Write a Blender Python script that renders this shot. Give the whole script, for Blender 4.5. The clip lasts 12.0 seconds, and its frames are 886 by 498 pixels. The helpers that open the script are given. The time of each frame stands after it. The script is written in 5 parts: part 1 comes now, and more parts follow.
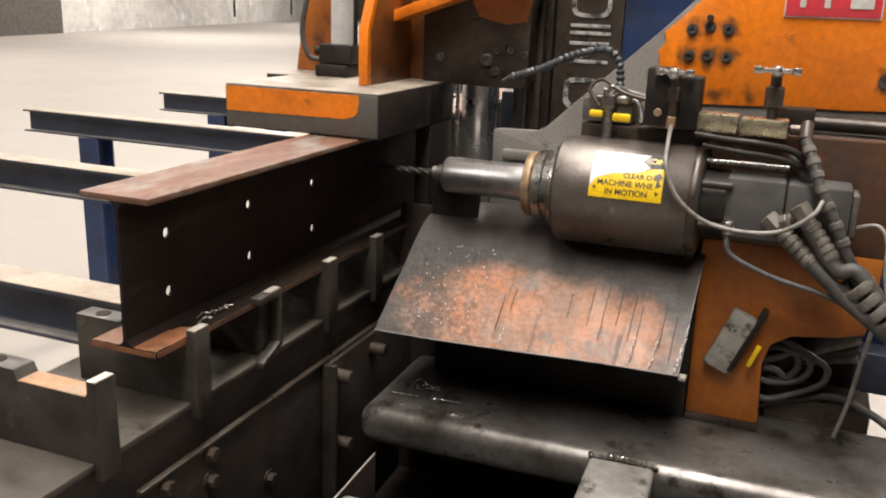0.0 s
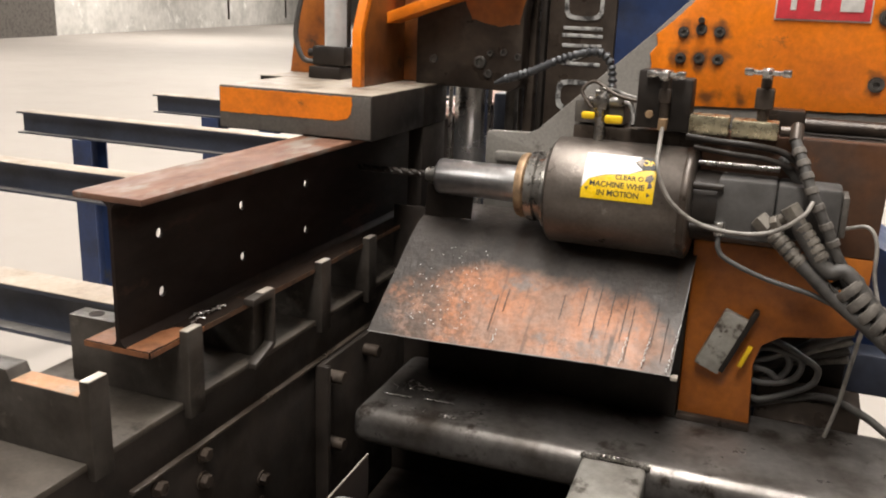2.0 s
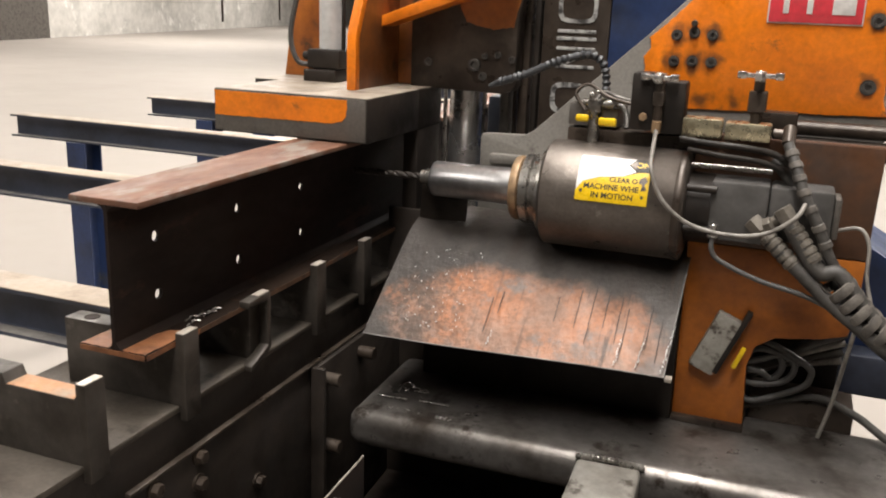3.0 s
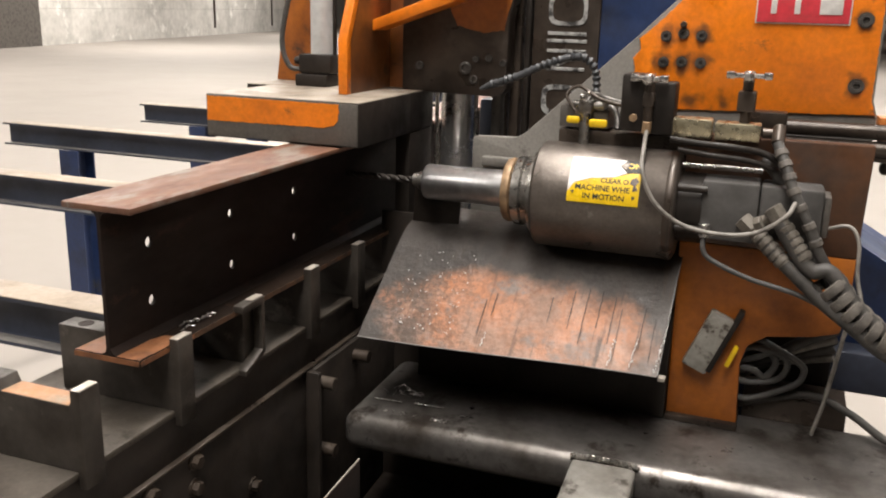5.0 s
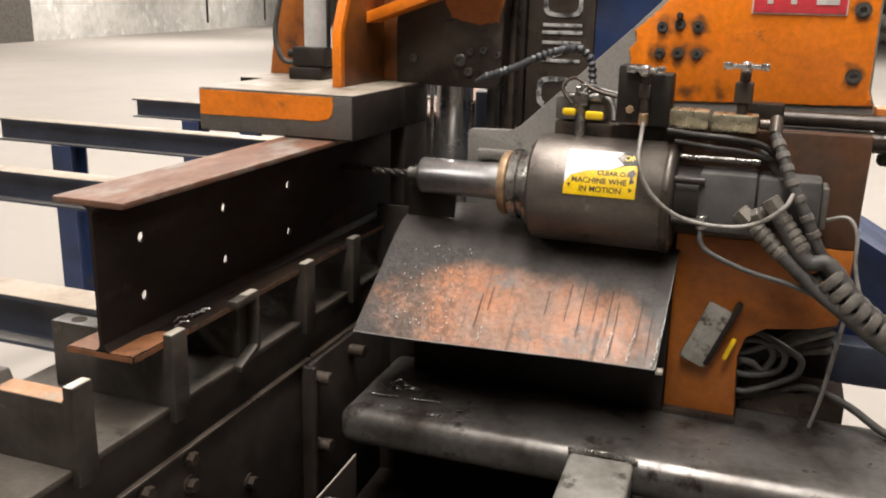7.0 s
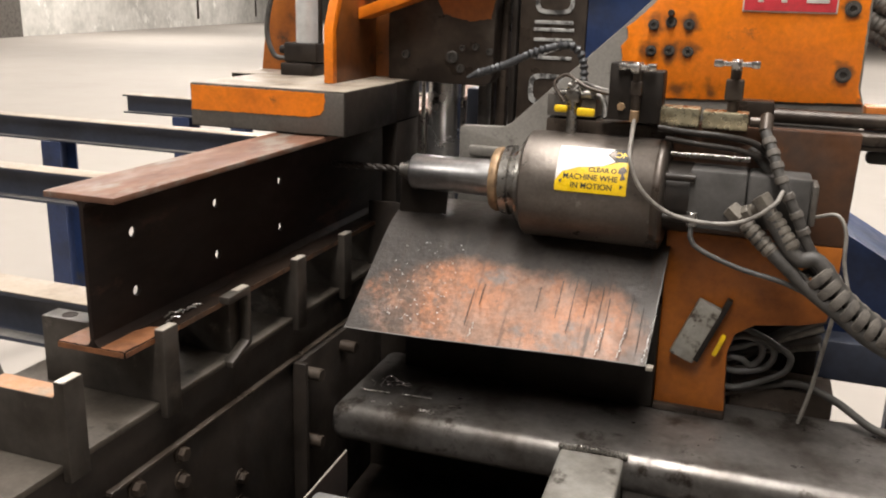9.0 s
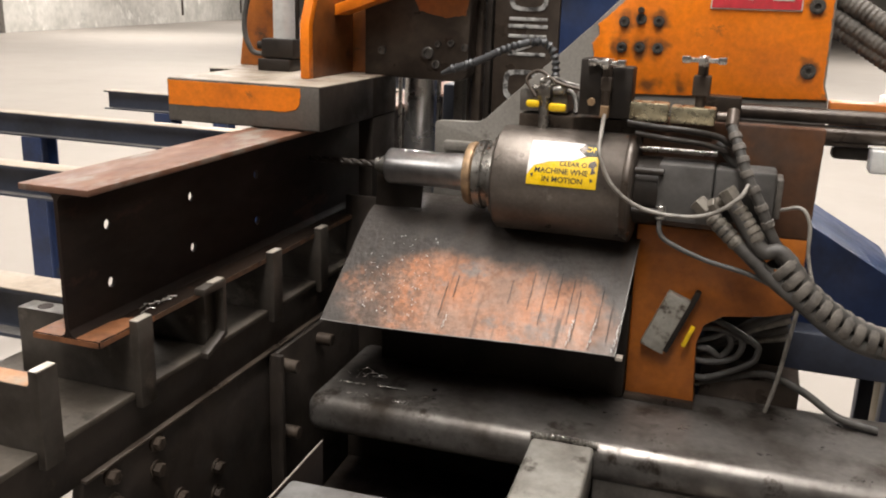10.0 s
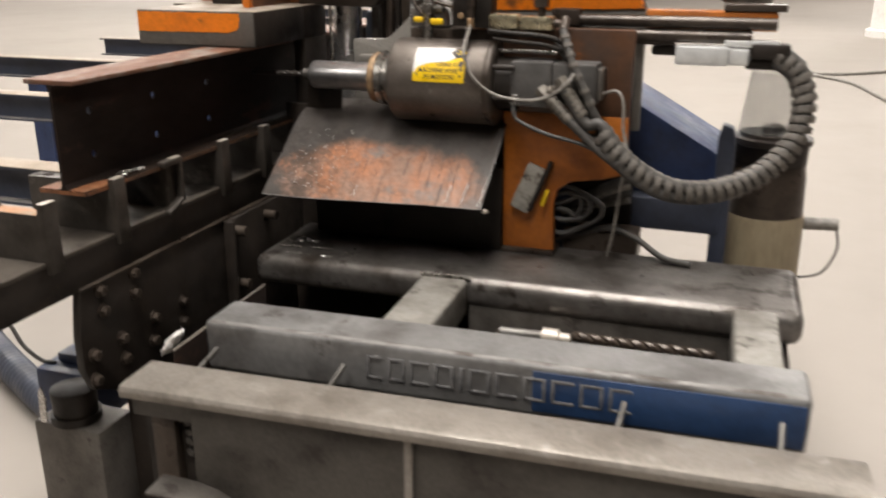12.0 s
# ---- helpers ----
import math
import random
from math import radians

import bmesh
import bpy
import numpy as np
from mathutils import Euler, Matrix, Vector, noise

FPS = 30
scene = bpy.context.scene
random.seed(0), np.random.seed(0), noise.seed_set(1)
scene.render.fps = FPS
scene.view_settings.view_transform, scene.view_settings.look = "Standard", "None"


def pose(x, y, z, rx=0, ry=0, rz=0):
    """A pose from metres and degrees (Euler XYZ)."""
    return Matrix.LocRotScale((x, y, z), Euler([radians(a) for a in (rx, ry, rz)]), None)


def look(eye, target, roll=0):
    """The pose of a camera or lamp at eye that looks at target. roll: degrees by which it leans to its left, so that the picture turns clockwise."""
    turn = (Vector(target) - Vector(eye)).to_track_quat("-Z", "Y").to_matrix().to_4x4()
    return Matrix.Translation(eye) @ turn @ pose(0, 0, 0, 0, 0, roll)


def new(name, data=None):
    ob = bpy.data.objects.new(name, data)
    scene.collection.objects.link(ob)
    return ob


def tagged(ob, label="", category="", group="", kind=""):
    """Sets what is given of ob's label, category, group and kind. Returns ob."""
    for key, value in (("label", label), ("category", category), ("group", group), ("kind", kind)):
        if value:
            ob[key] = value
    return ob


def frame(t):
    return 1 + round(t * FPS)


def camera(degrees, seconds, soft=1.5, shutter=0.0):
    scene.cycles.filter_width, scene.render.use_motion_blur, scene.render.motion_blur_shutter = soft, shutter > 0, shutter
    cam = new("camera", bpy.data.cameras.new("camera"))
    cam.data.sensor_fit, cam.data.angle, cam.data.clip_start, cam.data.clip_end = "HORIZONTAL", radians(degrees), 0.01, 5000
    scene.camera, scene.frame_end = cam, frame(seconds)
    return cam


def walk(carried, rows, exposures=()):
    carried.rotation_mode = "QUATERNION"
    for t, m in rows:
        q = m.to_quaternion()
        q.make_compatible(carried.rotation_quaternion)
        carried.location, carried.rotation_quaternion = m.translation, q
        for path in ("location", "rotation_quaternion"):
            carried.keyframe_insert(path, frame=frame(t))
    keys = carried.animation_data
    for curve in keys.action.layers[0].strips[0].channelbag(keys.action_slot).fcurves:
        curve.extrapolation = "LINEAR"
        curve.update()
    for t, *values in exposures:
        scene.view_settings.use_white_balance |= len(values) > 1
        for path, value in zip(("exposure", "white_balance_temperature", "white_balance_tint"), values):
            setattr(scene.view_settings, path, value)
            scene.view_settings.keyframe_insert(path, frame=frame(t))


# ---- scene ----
cam = camera(53.2, 12.0, soft=2.0, shutter=0.5)
PATH = [
    (0, (0.603, 0.193, 1.645), (-0.102, 1.983, 1.098), 2.0),
    (0.5, (0.606, 0.192, 1.647), (-0.099, 1.981, 1.098), 2.0),
    (1, (0.601, 0.195, 1.64), (-0.099, 1.987, 1.095), 2.0),
    (1.5, (0.603, 0.194, 1.639), (-0.094, 1.988, 1.098), 2.1),
    (2, (0.609, 0.187, 1.643), (-0.085, 1.983, 1.103), 2.1),
    (2.5, (0.607, 0.185, 1.643), (-0.08, 1.986, 1.107), 2.2),
    (3, (0.61, 0.181, 1.645), (-0.073, 1.983, 1.11), 2.1),
    (5, (0.617, 0.176, 1.645), (-0.057, 1.984, 1.118), 1.5),
    (5.5, (0.616, 0.181, 1.644), (-0.052, 1.992, 1.116), 1.4),
    (6, (0.614, 0.187, 1.643), (-0.051, 1.996, 1.111), 1.3),
    (6.5, (0.61, 0.189, 1.64), (-0.053, 1.998, 1.104), 1.3),
    (7, (0.61, 0.187, 1.64), (-0.051, 1.996, 1.101), 1.3),
    (9, (0.61, 0.183, 1.638), (-0.031, 1.998, 1.094), 1.6),
    (9.5, (0.613, 0.18, 1.637), (-0.008, 2.001, 1.093), 1.9),
    (10, (0.646, 0.163, 1.637), (0.035, 1.986, 1.089), 1.8),
    (10.5, (0.669, 0.065, 1.643), (0.048, 1.885, 1.094), 1.2),
    (11, (0.712, -0.073, 1.629), (0.078, 1.741, 1.073), 0.6),
    (11.5, (0.854, -0.198, 1.615), (0.215, 1.6, 1.014), 0.8),
    (12, (1.122, -0.327, 1.613), (0.494, 1.457, 0.965), -0.1),
]
walk(cam, [(t, look(e, g, r)) for t, e, g, r in PATH], [(0.0, 0.10), (1.5, 0.10), (2.5, 0.05), (10.5, 0.05), (11.5, -0.02), (12.0, -0.10)])

# ---- light ----
world = bpy.data.worlds.new("hall_air")
world.use_nodes = True
world.node_tree.nodes["Background"].inputs[0].default_value = (1.0, 0.95, 0.88, 1)
world.node_tree.nodes["Background"].inputs[1].default_value = 0.10
scene.world = world
LAMPS = [(0.6, -1.9, 540), (-7.0, -3.0, 360), (0.2, 2.4, 650), (-1.2, 9.0, 840), (-8.0, 7.0, 580), (6.5, 9.0, 650), (-8.0, 17.0, 1100), (1.5, 18.0, 950), (6.0, 28.0, 1300), (-18.0, 12.0, 1380), (-19.0, 27.0, 1700), (-21.0, 42.0, 1400)]
LAMP_Z = 7.2

# ---- materials ----


def mat(name, base, dark=None, amount=0.5, rough=0.5, metal=0.0, scale=6.0, fine=60.0, bump=0.15, rough_var=0.15,
        third=None, third_amount=0.0, third_scale=3.0, stretch=(1, 1, 1), spec=0.5, grain_tone=0.75):
    """Painted or bare surface with stains at a large scale, grain at a fine one, and relief."""
    m = bpy.data.materials.new(name)
    m.use_nodes = True
    nt = m.node_tree
    N, L = nt.nodes, nt.links
    bsdf = N["Principled BSDF"]
    dark = dark or tuple(c * 0.55 for c in base)
    tc = N.new("ShaderNodeNewGeometry")
    mp = N.new("ShaderNodeMapping")
    mp.inputs["Scale"].default_value = stretch
    L.new(tc.outputs["Position"], mp.inputs["Vector"])

    def noise_at(sc, detail, rgh=0.6):
        n = N.new("ShaderNodeTexNoise")
        n.inputs["Scale"].default_value = sc
        n.inputs["Detail"].default_value = detail
        n.inputs["Roughness"].default_value = rgh
        L.new(mp.outputs[0], n.inputs["Vector"])
        return n

    def ramp(src, lo, hi):
        r = N.new("ShaderNodeMapRange")
        r.inputs[1].default_value, r.inputs[2].default_value = lo, hi
        L.new(src, r.inputs[0])
        return r.outputs[0]

    def mix(fac, a, b):
        x = N.new("ShaderNodeMix")
        x.data_type = "RGBA"
        L.new(fac, x.inputs[0])
        for sock, v in ((x.inputs[6], a), (x.inputs[7], b)):
            if isinstance(v, tuple):
                sock.default_value = (*v, 1)
            else:
                L.new(v, sock)
        return x.outputs[2]

    big, small = noise_at(scale, 6), noise_at(fine, 4)
    stain = ramp(big.outputs[0], 0.62 - 0.35 * amount, 0.80 - 0.25 * amount)
    colour = mix(stain, base, dark)
    grain = ramp(small.outputs[0], 0.35, 0.75)
    colour = mix(grain, colour, mix(stain, tuple(c * grain_tone for c in base), tuple(c * (grain_tone - 0.05) for c in dark)))
    if third:
        spots = noise_at(third_scale, 8, 0.7)
        colour = mix(ramp(spots.outputs[0], 0.66 - 0.3 * third_amount, 0.72 - 0.25 * third_amount), colour, third)
    L.new(colour, bsdf.inputs["Base Color"])
    rr = N.new("ShaderNodeMapRange")
    rr.inputs[3].default_value, rr.inputs[4].default_value = max(0.05, rough - rough_var), min(1, rough + rough_var)
    rr.inputs[1].default_value, rr.inputs[2].default_value = 0.3, 0.7
    L.new(noise_at(scale * 2.3, 5).outputs[0], rr.inputs[0])
    L.new(rr.outputs[0], bsdf.inputs["Roughness"])
    bsdf.inputs["Metallic"].default_value = metal
    bsdf.inputs["Specular IOR Level"].default_value = spec
    if bump:
        b = N.new("ShaderNodeBump")
        b.inputs["Strength"].default_value = bump
        b.inputs["Distance"].default_value = 0.004
        L.new(small.outputs[0], b.inputs["Height"])
        L.new(b.outputs[0], bsdf.inputs["Normal"])
    return m


M = {}
M["orange"] = mat("orange_paint", (0.80, 0.205, 0.008), (0.55, 0.135, 0.010), 0.25, 0.42, scale=5, third=(0.16, 0.06, 0.025), third_amount=0.07, third_scale=9)
M["orange_grimy"] = mat("grimy_orange_paint", (0.42, 0.125, 0.014), (0.24, 0.070, 0.015), 0.5, 0.45, scale=6, third=(0.07, 0.035, 0.02), third_amount=0.22, third_scale=6)
M["blue"] = mat("blue_paint", (0.018, 0.035, 0.10), (0.012, 0.018, 0.04), 0.45, 0.45, scale=5, third=(0.05, 0.05, 0.055), third_amount=0.2)
M["navy"] = mat("navy_painted_steel", (0.035, 0.042, 0.065), (0.02, 0.022, 0.03), 0.5, 0.5, scale=4)
M["steel"] = mat("worn_grey_steel", (0.20, 0.19, 0.175), (0.10, 0.09, 0.08), 0.5, 0.42, metal=0.55, scale=8, third=(0.05, 0.04, 0.032), third_amount=0.25, third_scale=9)
M["greasy"] = mat("greasy_dark_steel", (0.070, 0.053, 0.041), (0.030, 0.022, 0.017), 0.5, 0.36, metal=0.35, scale=7, third=(0.092, 0.075, 0.06), third_amount=0.2)
# oily black parts, and the black sheets that imitate shade
M["black"] = mat("oily_black_steel_and_shade", (0.026, 0.020, 0.016), (0.013, 0.010, 0.008), 0.5, 0.5, scale=9, spec=0.28, third=(0.034, 0.025, 0.019), third_amount=0.2, third_scale=14)
M["worn_flange"] = mat("dusty_worn_flange", (0.29, 0.235, 0.18), (0.17, 0.125, 0.09), 0.45, 0.5, scale=6, fine=80)
M["worn_rest"] = mat("rust_worn_rest", (0.36, 0.17, 0.075), (0.27, 0.20, 0.14), 0.5, 0.55, scale=14, fine=120)
M["plate"] = mat("bare_steel_plate", (0.15, 0.135, 0.12), (0.085, 0.075, 0.066), 0.45, 0.45, metal=0.4, scale=9, fine=120, third=(0.06, 0.05, 0.045), third_amount=0.2, third_scale=12)
M["tube"] = mat("oil_stained_tube_steel", (0.19, 0.175, 0.162), (0.080, 0.067, 0.057), 0.5, 0.37, metal=0.6, scale=7, rough_var=0.12, third=(0.045, 0.035, 0.028), third_amount=0.42, third_scale=9)
# bright colour for the tube's painted edge highlight and the tray rim
M["tube_edge"] = mat("bright_rim_and_highlight", (0.20, 0.19, 0.18), (0.10, 0.09, 0.082), 0.5, 0.55, metal=0.3, scale=16, third=(0.06, 0.048, 0.04), third_amount=0.42, third_scale=16, stretch=(0.5, 1, 1))
M["panel_steel"] = mat("stained_panel_steel", (0.078, 0.070, 0.060), (0.036, 0.030, 0.025), 0.5, 0.5, metal=0.3, scale=5, fine=90, third=(0.025, 0.02, 0.016), third_amount=0.28, third_scale=5)
M["rail_plate"] = mat("oily_brown_rail_plate", (0.10, 0.085, 0.070), (0.040, 0.031, 0.024), 0.55, 0.45, metal=0.35, scale=6, fine=120, third=(0.03, 0.023, 0.018), third_amount=0.28, third_scale=10)
# the flange's orange, darkened for grime and for shade on the clamp's side
M["orange_dark"] = mat("sooty_shaded_orange", (0.19, 0.060, 0.012), (0.085, 0.030, 0.011), 0.5, 0.42, scale=6, third=(0.028, 0.019, 0.013), third_amount=0.36, third_scale=8)
M["clamp_top"] = mat("worn_clamp_top", (0.29, 0.245, 0.195), (0.17, 0.135, 0.10), 0.45, 0.5, scale=7, fine=80, third=(0.08, 0.06, 0.045), third_amount=0.22, third_scale=14)
M["valve"] = mat("nickel_brass_valve", (0.58, 0.52, 0.36), (0.33, 0.27, 0.17), 0.4, 0.3, metal=0.85, scale=22, third=(0.10, 0.08, 0.06), third_amount=0.25, third_scale=30)
M["tube_front"] = mat("blue_grey_tube_steel", (0.21, 0.205, 0.20), (0.11, 0.103, 0.098), 0.5, 0.42, metal=0.2, scale=6, third=(0.07, 0.06, 0.055), third_amount=0.2, third_scale=9)
M["carriage_steel"] = mat("smooth_grey_carriage_steel", (0.235, 0.218, 0.195), (0.17, 0.155, 0.135), 0.4, 0.5, metal=0.15, scale=7, fine=140, bump=0.06, third=(0.08, 0.068, 0.058), third_amount=0.16, third_scale=8)
M["worn_bright"] = mat("worn_bright_top", (0.50, 0.45, 0.39), (0.36, 0.31, 0.26), 0.4, 0.4, metal=0.3, scale=12)
M["block_steel"] = mat("brown_grey_block_steel", (0.058, 0.049, 0.041), (0.028, 0.022, 0.017), 0.5, 0.45, metal=0.3, scale=9, third=(0.10, 0.086, 0.072), third_amount=0.2, third_scale=12)
M["wet"] = mat("dark_wet_run", (0.045, 0.032, 0.026), (0.03, 0.022, 0.018), 0.4, 0.55, metal=0.0, scale=30, bump=0.0, rough_var=0.05)
# plain white base colour imitates the glint of clear drops
M["drop"] = mat("white_glint_drop", (0.80, 0.79, 0.77), (0.70, 0.69, 0.67), 0.3, 0.12, metal=0.0, bump=0.0, rough_var=0.03)
M["rail"] = mat("dusty_grey_rail", (0.27, 0.242, 0.212), (0.18, 0.155, 0.13), 0.45, 0.45, metal=0.35, scale=7, fine=90, third=(0.30, 0.275, 0.245), third_amount=0.2, third_scale=12)
# near-black: overhead light misses the web's face, that shade is in the colour
M["web"] = mat("mill_scale_and_shade", (0.018, 0.0105, 0.0075), (0.011, 0.007, 0.0055), 0.5, 0.8, scale=5, third=(0.04, 0.019, 0.012), third_amount=0.2, third_scale=7, stretch=(1, 0.4, 1), spec=0.2)
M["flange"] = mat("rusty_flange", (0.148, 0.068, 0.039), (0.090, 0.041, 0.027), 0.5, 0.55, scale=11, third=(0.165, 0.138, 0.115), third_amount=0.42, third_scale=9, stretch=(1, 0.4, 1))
M["rust"] = mat("rusty_steel", (0.22, 0.085, 0.033), (0.105, 0.042, 0.02), 0.5, 0.6, scale=16, third=(0.05, 0.025, 0.015), third_amount=0.25, third_scale=20)
M["chrome"] = mat("polished_steel", (0.62, 0.61, 0.61), (0.54, 0.53, 0.52), 0.3, 0.36, metal=1.0, scale=18, bump=0.01, rough_var=0.04)
M["dull_chrome"] = mat("worn_bright_steel", (0.42, 0.40, 0.37), (0.2, 0.18, 0.16), 0.4, 0.3, metal=0.9, scale=14, third=(0.10, 0.08, 0.06), third_amount=0.3, third_scale=16)
M["ram"] = mat("polished_ram_steel", (0.56, 0.545, 0.53), (0.46, 0.445, 0.43), 0.3, 0.27, metal=0.85, scale=3, bump=0.0, rough_var=0.03)
M["drum"] = mat("brown_spindle_housing", (0.135, 0.114, 0.098), (0.070, 0.056, 0.046), 0.5, 0.38, metal=0.55, scale=7, fine=110, third=(0.22, 0.195, 0.175), third_amount=0.2, third_scale=15)
M["brass"] = mat("tarnished_bronze", (0.38, 0.25, 0.14), (0.20, 0.13, 0.08), 0.5, 0.5, metal=0.4, scale=30)
M["rubber"] = mat("dusty_hose_rubber", (0.062, 0.056, 0.05), (0.03, 0.027, 0.024), 0.5, 0.6, scale=25)
M["sleeve"] = mat("dusty_hose_sleeve", (0.12, 0.105, 0.09), (0.055, 0.048, 0.042), 0.5, 0.65, scale=30, fine=200, bump=0.4)
M["grey_plastic"] = mat("grey_cable_jacket", (0.24, 0.22, 0.195), (0.13, 0.115, 0.10), 0.45, 0.5, scale=30)
M["motor"] = mat("grey_motor_paint", (0.085, 0.08, 0.076), (0.05, 0.046, 0.042), 0.5, 0.5, scale=10)
M["yellow"] = mat("yellow_vinyl", (0.80, 0.52, 0.01), (0.6, 0.36, 0.02), 0.15, 0.35, scale=25, bump=0.03)
M["white"] = mat("white_vinyl", (0.78, 0.75, 0.72), (0.6, 0.56, 0.52), 0.25, 0.45, scale=20, bump=0.05)
M["red"] = mat("red_sign_plastic", (0.72, 0.05, 0.07), (0.6, 0.1, 0.1), 0.2, 0.4, scale=15, bump=0.03)
M["ink"] = mat("black_ink", (0.02, 0.018, 0.015), (0.03, 0.025, 0.02), 0.3, 0.5, bump=0.0)
M["loc"] = mat("blue_grey_coolant_line", (0.05, 0.052, 0.056), (0.03, 0.031, 0.033), 0.45, 0.5, scale=30)
M["zinc"] = mat("zinc_fitting", (0.62, 0.60, 0.57), (0.34, 0.31, 0.28), 0.4, 0.27, metal=0.9, scale=40)
M["alu"] = mat("bright_aluminium", (0.72, 0.72, 0.71), (0.62, 0.62, 0.61), 0.25, 0.30, metal=0.3, scale=3, fine=30, bump=0.0, rough_var=0.03)
M["raised"] = mat("scuffed_letter_paint", (0.48, 0.47, 0.45), (0.16, 0.155, 0.15), 0.5, 0.5, scale=26, third=(0.045, 0.042, 0.04), third_amount=0.5, third_scale=26)
M["faded"] = mat("faded_letter_grey", (0.19, 0.185, 0.185), (0.10, 0.10, 0.105), 0.45, 0.5, scale=30)
M["tank"] = mat("stained_beige_tank", (0.40, 0.33, 0.22), (0.27, 0.21, 0.13), 0.5, 0.5, scale=6, stretch=(1, 1, 0.25))
M["floor"] = mat("pale_concrete_floor", (0.262, 0.234, 0.208), (0.246, 0.220, 0.194), 0.4, 0.75, grain_tone=0.97, scale=0.5, fine=6, bump=0.0, rough_var=0.05, third=(0.240, 0.213, 0.186), third_amount=0.14, third_scale=1.2)
M["concrete"] = mat("grey_concrete_wall", (0.55, 0.525, 0.485), (0.42, 0.40, 0.365), 0.5, 0.8, scale=0.7, fine=3, bump=0.12, third=(0.66, 0.64, 0.60), third_amount=0.3, third_scale=0.9)
M["ceiling"] = mat("pale_ceiling_panel", (0.55, 0.53, 0.50), (0.45, 0.43, 0.40), 0.3, 0.8, scale=0.5, fine=4, bump=0.0)
M["chip"] = mat("bright_chip", (0.5, 0.48, 0.45), (0.3, 0.27, 0.24), 0.4, 0.3, metal=0.9, scale=60, bump=0.0)


M["dusty_blue"] = mat("dusty_blue_grey_flange", (0.20, 0.185, 0.17), (0.11, 0.105, 0.105), 0.5, 0.6, scale=7, fine=70)
# lower flange likewise coloured for the shade under the top flange
M["low_flange"] = mat("oily_shaded_low_flange", (0.016, 0.010, 0.007), (0.010, 0.007, 0.0055), 0.5, 0.9, scale=6, spec=0.06, third=(0.035, 0.018, 0.01), third_amount=0.25, third_scale=12, stretch=(1, 0.5, 1))
M["brown_rust"] = mat("dark_rusty_edge", (0.10, 0.046, 0.02), (0.05, 0.026, 0.014), 0.5, 0.7, scale=14, third=(0.02, 0.014, 0.01), third_amount=0.35, third_scale=10)
M["orange_soot"] = mat("brown_sooty_paint", (0.085, 0.036, 0.016), (0.045, 0.026, 0.017), 0.5, 0.45, scale=8, third=(0.20, 0.065, 0.015), third_amount=0.2, third_scale=7)
M["fitting"] = mat("dusty_hose_fitting", (0.17, 0.15, 0.125), (0.09, 0.078, 0.066), 0.5, 0.5, metal=0.3, scale=30, fine=150)
M["clear"] = mat("clear_plastic", (0.85, 0.85, 0.84), (0.8, 0.8, 0.79), 0.2, 0.15, bump=0.0, rough_var=0.05)
M["clear"].node_tree.nodes["Principled BSDF"].inputs["Transmission Weight"].default_value = 0.95
M["clear"].node_tree.nodes["Principled BSDF"].inputs["IOR"].default_value = 1.1
M["bright_blue"] = mat("worn_bright_blue_paint", (0.030, 0.068, 0.165), (0.020, 0.038, 0.085), 0.45, 0.42, scale=5, third=(0.11, 0.11, 0.115), third_amount=0.2, third_scale=9)
M["cross"] = mat("pale_stained_tube_steel", (0.27, 0.255, 0.23), (0.17, 0.155, 0.135), 0.5, 0.48, metal=0.25, scale=9, third=(0.07, 0.06, 0.05), third_amount=0.3, third_scale=14)
M["switch"] = mat("chipped_pale_grey_box", (0.34, 0.32, 0.28), (0.20, 0.18, 0.15), 0.5, 0.5, scale=22, third=(0.05, 0.035, 0.025), third_amount=0.34, third_scale=26)
M["seam"] = mat("concrete_seam", (0.39, 0.37, 0.34), (0.30, 0.285, 0.255), 0.5, 0.85, scale=0.7, fine=5)
M["zinc_dark"] = mat("sooty_fitting", (0.13, 0.12, 0.11), (0.06, 0.055, 0.05), 0.5, 0.45, metal=0.6, scale=40)



